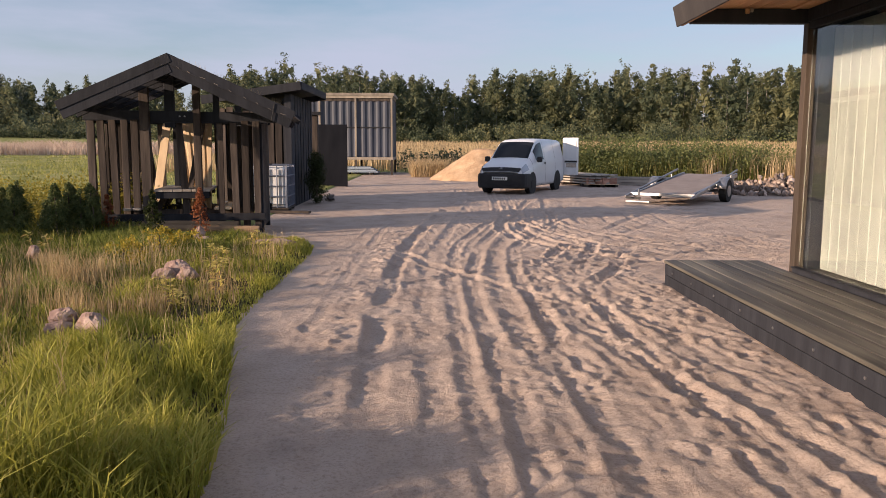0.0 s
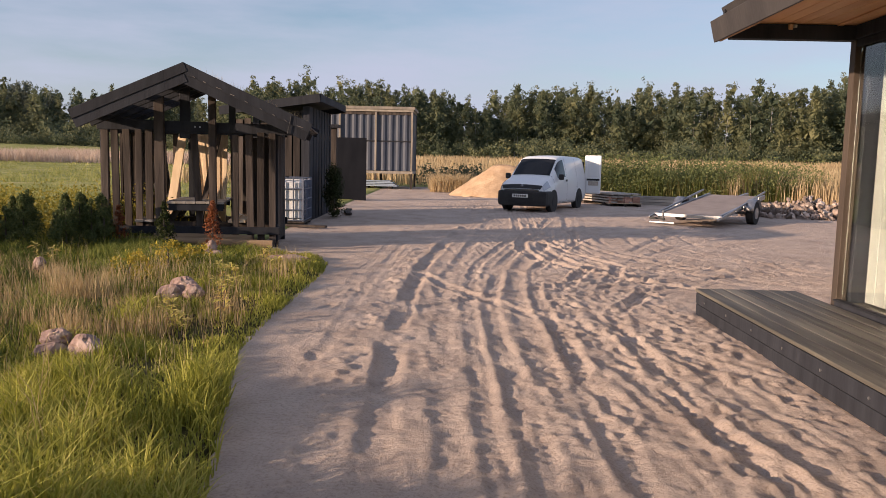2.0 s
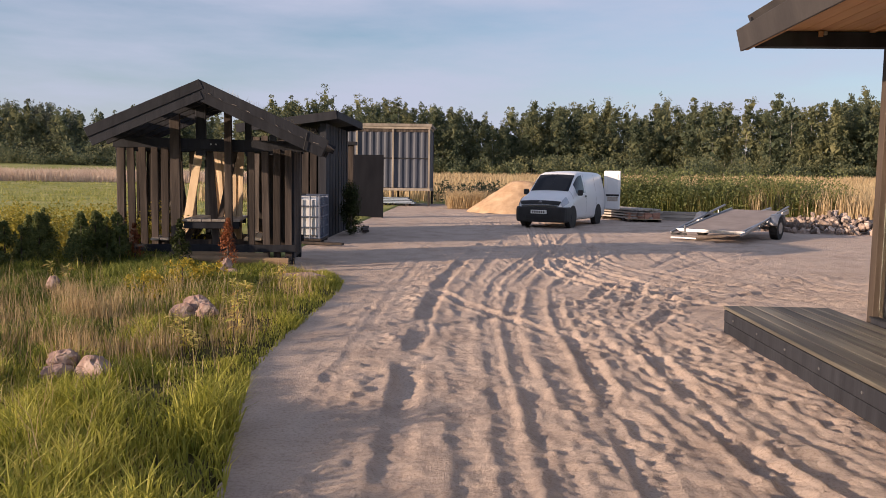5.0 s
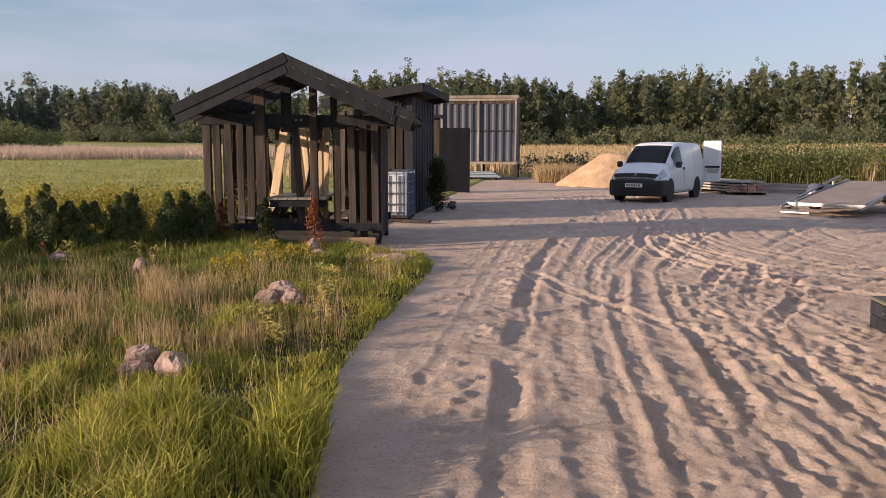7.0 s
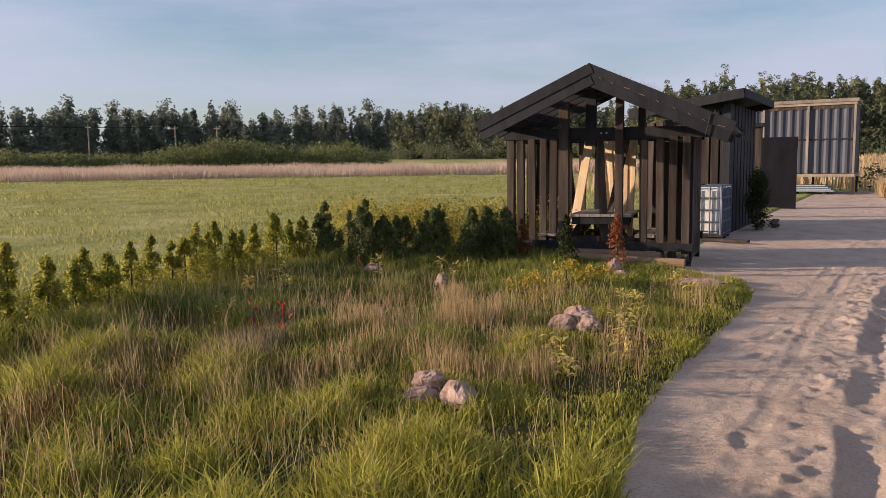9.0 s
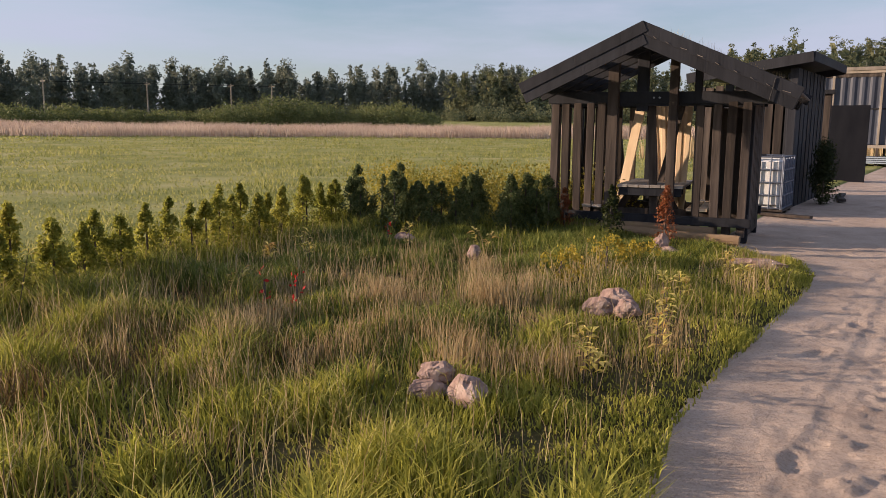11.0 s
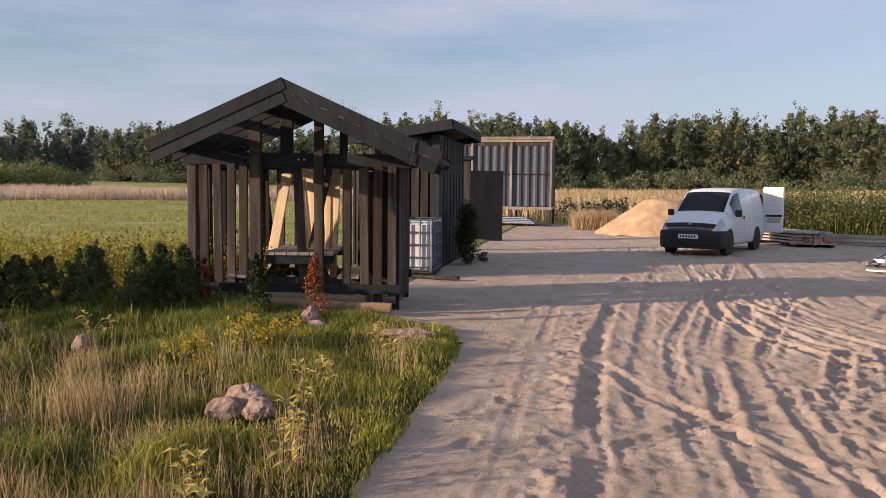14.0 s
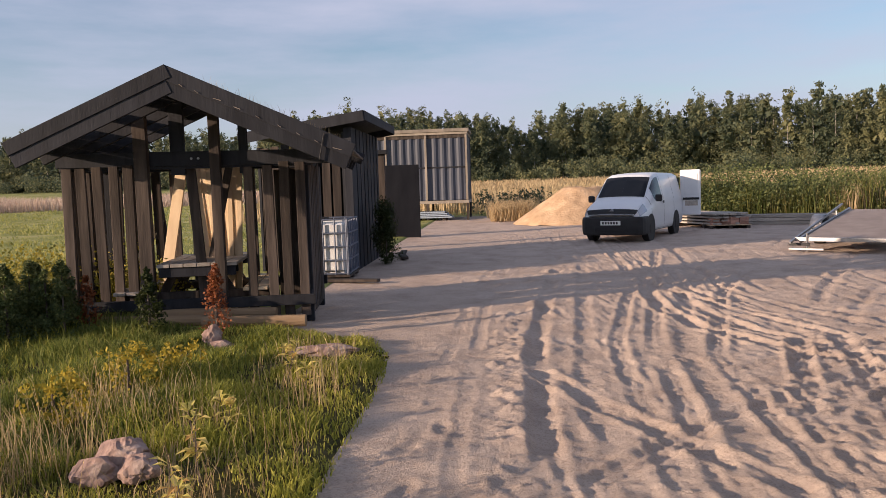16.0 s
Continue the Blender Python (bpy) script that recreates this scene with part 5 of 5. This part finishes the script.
# meadow to the left
r = 8 + 75 * nrng.rand(110000) ** 1.5
a = radians(88) + nrng.rand(len(r)) * radians(100)
x, y = r * np.cos(a), -2 + r * np.sin(a)
keep = (x < -8.3) & ~((x > -9) & (y < 12)) | ((x < -6) & (y > 13) & (x < -0.3 * y))
x, y = x[keep], y[keep]
d = np.hypot(x, y)
blades("meadow_grass", x, y, (0.05 + 0.17 * lattice(x, y, 41, 2.2) ** 2 + 0.10 * lattice(x, y, 49, 0.6) ** 3) * (0.6 + 0.8 * nrng.rand(len(x))), 0.010 + 0.0011 * d, LEAF_FIELD, "short yellow-green meadow grass reaching far off", 0.9)
# pale strip of tall grass before the far bushes
r = 66 + 18 * nrng.rand(42000)
a = radians(105) + nrng.rand(len(r)) * radians(75)
x, y = r * np.cos(a), -2 + r * np.sin(a)
blades("pale_grass", x, y, (0.8 + 0.5 * lattice(x, y, 43, 3)) * (0.6 + 0.5 * nrng.rand(len(x))), 0.055 + 0 * x, LEAF_PINK, "pale pinkish strip of tall dry grass across the meadow", 0.45)
# dry field beyond the yard
x, y = spots(60000, -14, 60, 33, 95)
keep = ~((x > -8) & (x < -1.5) & (y < 37)) & ~((x > -1) & (x < 5) & (y < 36))
x, y = x[keep], y[keep]
blades("dry_field_grass", x, y, (0.75 + 0.45 * lattice(x, y, 45, 2)) * (0.6 + 0.5 * nrng.rand(len(x))), 0.03 + 0.0009 * y, LEAF_BUFF, "tall dry golden grass filling the field", 0.25)
x, y = spots(20000, 10.5, 40, 26, 34)
keep = y > 25 + 0.35 * (x - 10) * 0 + 3.5 * np.exp(-((x - 12) / 3) ** 2)
x, y = x[keep], y[keep]
blades("dry_field_grass", x, y, (0.9 + 0.45 * lattice(x, y, 46, 2)) * (0.6 + 0.5 * nrng.rand(len(x))), 0.035 + 0 * x, LEAF_BUFF, "tall dry golden grass at the yard's edge", 0.25)
# green reeds and willowherb behind the van
x, y = spots(16000, 4.2, 14.5, 28.3, 33.5)
keep = nrng.rand(len(x)) < np.clip((14.8 - x) / 2.5, 0, 1) * (0.35 + lattice(x, y, 47, 0.8))
x, y = x[keep], y[keep]
blades("green_reeds", x, y, (0.75 + 1.15 * lattice(x, y, 48, 1.3)) * (0.45 + 0.6 * nrng.rand(len(x))), 0.018 + 0.014 * nrng.rand(len(x)), LEAF_REED, "dense bank of green and yellow reeds", 0.3, category="reeds")
reed_bits = bush_row("reed_leaves", 150, lambda k: (4.6 + 9.4 * ((k * 0.618) % 1), 29.0 + 3.6 * trng.random(), trng.uniform(0.7, 2.15)), 1, "leafy green willowherb among the reeds", 0.045, 420, LEAF_WILLOW)
x, y = spots(2200, -1.3, 0.3, 31.0, 32.6)
blades("yellow_grass_tuft", x, y, 0.9 * (0.5 + 0.6 * nrng.rand(len(x))), 0.02 + 0 * x, LEAF_BUFF, "tuft of pale yellow tall grass by the cabin", 0.5)
# dry weeds growing on the shelter's roof
n = 900
u, w = 0.15 + 1.6 * nrng.rand(n), 0.2 + 2.1 * nrng.rand(n)
c5, s5 = math.cos(radians(8)), math.sin(radians(8))
blades("roof_weeds", -4.19 + u * c5 - w * s5, 9.49 + u * s5 + w * c5, (0.06 + 0.15 * (nrng.rand(n) ** 3)), 0.004 + 0 * u, LEAF_DRY, "thin dry weeds growing along the shelter roof", 0.3, RIDGE_Z - PITCH * u - 0.06)


def crown(kind, high, rs):
    """Clump centres and sizes of one tree: birch and aspen tall and loose, spruce pointed, pine high and flat."""
    if kind == "spruce":
        t = rs.rand(60) ** 0.8
        rad = 0.20 * high * (1 - t) + 0.2
        z = high * (0.12 + 0.88 * t)
        size = 0.35 + 0.05 * high * (1 - t)
    elif kind == "pine":
        t = rs.rand(34)
        rad = 0.17 * high * np.sqrt(rs.rand(34)) * (1 - 0.4 * t)
        z = high * (0.30 + 0.70 * t)
        size = np.full(34, 0.065 * high)
    else:
        t = rs.rand(60)
        rad = 0.235 * high * np.sin(np.pi * (0.25 + 0.68 * t)) * np.sqrt(rs.rand(60))
        z = high * (0.05 + 0.95 * t)
        size = 0.055 * high * (1.25 - 0.7 * t)
    a = rs.rand(len(t)) * 2 * np.pi
    return np.stack([rad * np.cos(a), rad * np.sin(a), z], 1), size


def trunk_verts(high, rs, sides=5):
    lean = rs.normal(size=2) * 0.02 * high
    v, f = [], []
    for j, (t, r) in enumerate(((0, 0.007), (0.3, 0.005), (0.65, 0.003), (0.96, 0.001))):
        for i in range(sides):
            q = 2 * math.pi * i / sides
            v.append((lean[0] * t + r * high * math.cos(q), lean[1] * t + r * high * math.sin(q), t * high))
    for j in range(3):
        for i in range(sides):
            f.append((j * sides + i, j * sides + (i + 1) % sides, (j + 1) * sides + (i + 1) % sides, (j + 1) * sides + i))
    return np.array(v), np.array(f)


def wood(name, places, label, leaf=0.17, count=760, mat=LEAF_TREE_HAZED):
    """A far wood: trunks and crowns of all its trees as two pieces of stuff."""
    leaves, cores, tv, tf, off = [], [], [], [], 0
    for px, py, high, kind in places:
        c, s = crown(kind, high, nrng)
        base = np.array([px, py, ground_z(px, py) - 0.2])
        leaves.append(leaf_cloud(c + base, s, count, leaf, 1.0).reshape(-1, 3))
        cores.append(leaf_cloud(c * np.array([0.55, 0.55, 0.92]) + base, s * 0.8, 80, 0.05 * high).reshape(-1, 3))
        if nrng.rand() > 0.22:
            continue
        v, f = trunk_verts(high, nrng)
        tv.append(v + base), tf.append(f + off)
        off += len(v)
    lv = np.concatenate(leaves)
    wood_ob = tagged(new(name), label, "woods", kind="stuff")
    part("crowns", array_mesh("crowns", lv, np.arange(len(lv)).reshape(-1, 4), mat), mat, wood_ob)
    cv = np.concatenate(cores)
    part("crown_insides", array_mesh("crown_insides", cv, np.arange(len(cv)).reshape(-1, 4), mat), mat, wood_ob)
    part("trunks", array_mesh("trunks", np.concatenate(tv), np.concatenate(tf), BIRCH), BIRCH, wood_ob)


places = []
for k in range(560):
    x = trng.uniform(-105, 92)
    deep = trng.random()
    y = 128 + 26 * deep + 6 * math.sin(x * 0.07) - 0.16 * max(0, x - 10) + (22 if x < -40 else 0)
    h = trng.gauss(10.9, 1.15) * (0.9 + 0.25 * deep) * (1.05 if x > 10 else 0.8 if -2 < x < 5 else 1.0) * (0.62 if x < -45 and trng.random() < 0.5 else 1)
    places.append((x, y, h, "birch" if trng.random() < 0.72 else "spruce"))
wood("far_wood", places, "long dense wood of birch and spruce beyond the fields", 0.16, 900)
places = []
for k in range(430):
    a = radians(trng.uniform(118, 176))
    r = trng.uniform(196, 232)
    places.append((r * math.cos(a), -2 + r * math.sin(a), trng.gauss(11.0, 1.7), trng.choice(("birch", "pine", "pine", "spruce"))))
wood("left_wood", places, "mixed wood of pine and birch across the meadow", 0.25, 520, LEAF_PINE_HAZED)



WILLOWS = [(141, 170, 66, 2.6), (131.8, 141, 34, 3.7), (126.0, 131.2, 20, 3.3)]      # three thickets: from and to which bearing, bushes, height
for w_from, w_to, w_count, w_high in WILLOWS:
    def willow_place(k):
        t = (k * 0.618) % 1.0
        a, r = radians(w_from + (w_to - w_from) * t), 89 + 6 * trng.random()
        return r * math.cos(a), -2 + r * math.sin(a), w_high * (0.72 + 0.35 * math.sin(math.pi * t)) * trng.uniform(0.85, 1.1)

    bush_row("willow_thicket", w_count, willow_place, 2, "rounded thicket of grey-green willows across the meadow", 0.11, 620, LEAF_WILLOW)
bush_row("wood_understorey", 90, lambda k: (234 * math.cos(radians(118 + 0.65 * k)), -2 + 234 * math.sin(radians(118 + 0.65 * k)), trng.uniform(4.2, 6.0)), 2, "dense young growth inside the wood across the meadow", 0.4, 300, LEAF_PINE_HAZED)
bush_row("wood_understorey", 80, lambda k: (-105 + 2.5 * k, 152 + 4 * math.sin(k), trng.uniform(4.5, 6.5)), 2, "dense young growth inside the long wood", 0.34, 380, LEAF_TREE_HAZED)
bush_row("undergrowth", 120, lambda k: (-100 + 1.9 * k, 122 + 4 * math.sin(k * 1.7) - 0.14 * max(0, 1.9 * k - 110) + (20 if k < 30 else 0), trng.uniform(1.6, 4.2)), 2, "low green undergrowth along the edge of the wood", 0.18, 420, LEAF_TREE_HAZED)
bush_row("yard_shrub", 5, lambda k: (-1.3 + 0.5 * k, 36.5 + 0.3 * k, trng.uniform(0.9, 1.4)), 1, "dark straggling shrubs at the yard's end", 0.06, 320, LEAF_TREE_HAZED)
bush_row("meadow_shrubs", 26, lambda k: (-9.4 + 0.16 * k, 9.9 + 1.6 * trng.random(), trng.uniform(0.8, 1.1)), 1, "yellowing low shrubs along the meadow's edge", 0.024, 900, LEAF_GOLD)


def shrub(name, x, y, high, wide, mat, label, category, group, count=900, leaf=0.03, kind="cone", seed=0):
    """A young conifer or shrub: a stem and a ragged crown of many small sprays."""
    rs = np.random.RandomState(seed + 100)
    ob = thing(name, label, category, group, at=(x, y, ground_z(x, y) + 0.02))
    part("stem", tube((0, 0, 0), (0, 0, high * 0.8), 0.018, 0.006, 6), BARK, ob)
    m = 46
    t = rs.rand(m) ** 0.85
    rad = wide / 2 * (1 - t) ** 0.75 * (0.45 + 0.6 * rs.rand(m)) if kind == "cone" else wide / 2 * np.sqrt(rs.rand(m)) * (1 - 0.5 * t ** 4)
    a = rs.rand(m) * 2 * np.pi
    c = np.stack([rad * np.cos(a), rad * np.sin(a), high * (0.03 + 0.93 * t)], 1)
    q = leaf_cloud(c, (0.10 * high * (1.15 - 0.75 * t)) if kind == "cone" else np.full(m, 0.13 * high), count, leaf, 1.3, rs).reshape(-1, 3)
    part("crown", array_mesh("crown", q, np.arange(len(q)).reshape(-1, 4), mat), mat, ob)
    return ob


prow = random.Random(8)
for k in range(22):                             # the planted row bends round the lawn towards the shelter
    t = k / 21
    x = np.interp(t, [0, 0.25, 0.5, 1], [-6.75, -7.1, -7.9, -8.4]) + prow.uniform(-0.1, 0.1)
    y = np.interp(t, [0, 0.25, 0.5, 1], [2.5, 4.0, 5.7, 8.3]) + prow.uniform(-0.1, 0.1)
    h = prow.uniform(0.66, 0.90)
    shrub("thuja", float(x), float(y), h, 0.36 + 0.12 * prow.random(), LEAF_THUJA, "young yellow-green thuja planted in a row in the meadow", "thuja", "thuja row", 2600, 0.016, seed=k)
for k in range(27):
    t = (k + 0.5) / 27
    x = np.interp(t, [0, 0.35, 0.7, 1], [-8.1, -7.2, -6.2, -5.5]) + prow.uniform(-0.15, 0.15)
    y = np.interp(t, [0, 0.35, 0.7, 1], [8.5, 8.9, 9.2, 9.7]) + prow.uniform(-0.45, 0.35)
    h = 1.02 if k in (0, 5) else prow.uniform(0.66, 0.95)
    shrub("juniper", float(x), float(y), h, prow.uniform(0.42, 0.62), LEAF_JUNIPER, "feathery dark green juniper beside the shelter", "juniper", "junipers", 3000, 0.016, "cone", seed=130 + k)
shrub("thuja", -3.12, 17.0, 1.22, 0.44, LEAF_SHADED, "bushy thuja beside the plank shed, leaves darkened for its shade", "thuja", "", 6000, 0.02, "column", seed=50)
shrub("conifer", -5.35, 9.75, 0.72, 0.26, LEAF_RUST, "browned young conifer before the shelter", "conifer", "", 700, 0.018, seed=61)
shrub("conifer", -4.55, 9.55, 0.78, 0.36, LEAF_SHADED, "green young conifer before the shelter", "conifer", "", 1200, 0.02, seed=62)
shrub("conifer", -3.72, 9.35, 0.85, 0.28, LEAF_RUST, "reddish-brown dead conifer before the shelter", "conifer", "", 900, 0.018, seed=63)
for k, (x, y, h) in enumerate(((-3.55, 7.1, 0.42), (-3.75, 6.45, 0.36), (-3.35, 7.6, 0.34))):
    shrub("yellow_shrub", x, y, h, 0.5, LEAF_YELLOW, "small shrub with yellowing leaves in the lawn", "shrub", "yellow shrubs", 620, 0.018, "ball", seed=70 + k)


def sapling(x, y, high, stems, leaves, length, seed, label):
    """A few thin bare stems with long pointed leaves in whorls towards their tips."""
    rs = random.Random(seed)
    ob = thing("sapling", label, "sapling", "lawn saplings", at=(x, y, float(lawn_height(np.array([x]), np.array([y]))[0]) - 0.01))
    v, f = [], []
    for _ in range(stems):
        foot = Vector((rs.uniform(-0.04, 0.04), rs.uniform(-0.04, 0.04), 0))
        tip = foot + Vector((rs.uniform(-0.25, 0.25) * high, rs.uniform(-0.25, 0.25) * high, high * rs.uniform(0.6, 1.0)))
        part("stem", tube(foot, tip, 0.004, 0.002, 5), BARK, ob)
        for _ in range(leaves):
            at = foot.lerp(tip, 1 - 0.6 * rs.random() ** 1.6)
            a = rs.uniform(0, 2 * math.pi)
            d = Vector((math.cos(a), math.sin(a), rs.uniform(-0.1, 0.9))).normalized()
            side = d.cross(Vector((0, 0, 1))).normalized()
            size = length * rs.uniform(0.6, 1.2)
            mid = at + d * size * 0.5
            i0 = len(v)
            v += [at, mid + side * size * 0.19 + Vector((0, 0, 0.08 * size)), at + d * size - Vector((0, 0, 0.2 * size)), mid - side * size * 0.19 + Vector((0, 0, 0.08 * size)), mid]
            f += [(i0, i0 + 1, i0 + 4), (i0 + 1, i0 + 2, i0 + 4), (i0 + 2, i0 + 3, i0 + 4), (i0 + 3, i0, i0 + 4)]
    part("foliage", mesh_of("foliage", v, f, LEAF_PALE), LEAF_PALE, ob)


for k, (x, y, h) in enumerate(((-2.38, 4.11, 0.36), (-2.0, 4.39, 0.42), (-2.2, 3.75, 0.30), (-2.14, 4.75, 0.34), (-2.45, 6.2, 0.32), (-2.31, 5.4, 0.40), (-2.45, 7.6, 0.36), (-2.2, 7.2, 0.28))):
    sapling(x, y, h, 3, 10, 0.10, 300 + k, "slender sapling with pale yellow leaves in the lawn")
for k, (x, y, h) in enumerate(((-6.5, 5.2, 0.36), (-6.2, 5.5, 0.40), (-5.9, 4.2, 0.34), (-6.3, 7.3, 0.36), (-5.4, 7.7, 0.32))):
    sapling(x, y, h, 2, 12, 0.11, 320 + k, "sapling with a rosette of yellow leaves by the thujas")
sapling(-6.25, 2.45, 0.95, 1, 9, 0.09, 340, "tall bare sapling with few leaves by the thujas")
x, y = spots(120, -2.75, -2.05, 7.6, 8.6)
blades("weed_tuft", x, y, 0.12 + 0.26 * nrng.rand(len(x)), 0.004 + 0.003 * nrng.rand(len(x)), LEAF_DRY, "tall pale weeds at the corner of the lawn", 0.5, lawn_height(x, y))
for k, (x, y) in enumerate(((-5.2, 3.93), (-5.05, 4.15), (-6.8, 7.5))):
    shrub("red_flower", x, y, 0.34, 0.12, PETAL, "small red flowers standing in the grass", "flower", "red flowers", 16, 0.022, "ball", seed=90 + k)

# power line far across the meadow
for k, (x, y) in enumerate(((-149.6, 78.7), (-139.9, 94.6), (-130, 107.5), (-124.6, 113.7))):
    pole = thing("power_pole", "grey wooden power pole far across the meadow", "pole", "power poles", at=(x, y, ground_z(x, y)))
    part("shaft", tube((0, 0, 0), (0, 0, 7.4), 0.16, 0.11, 8), PALE_FRAME, pole)
    if k:
        px, py, pz = last
        for off in (-0.8, 0.0, 0.8):
            part("wire", tube((px - x + off, py - y, pz - ground_z(x, y) + 7.0), (off, 0, 7.0), 0.025, sides=4), DARK_WOOD, pole)
    last = (x, y, ground_z(x, y))
    part("crossarm", box(-0.9, -0.06, 6.9, 0.9, 0.06, 7.05), PALE_FRAME, pole)
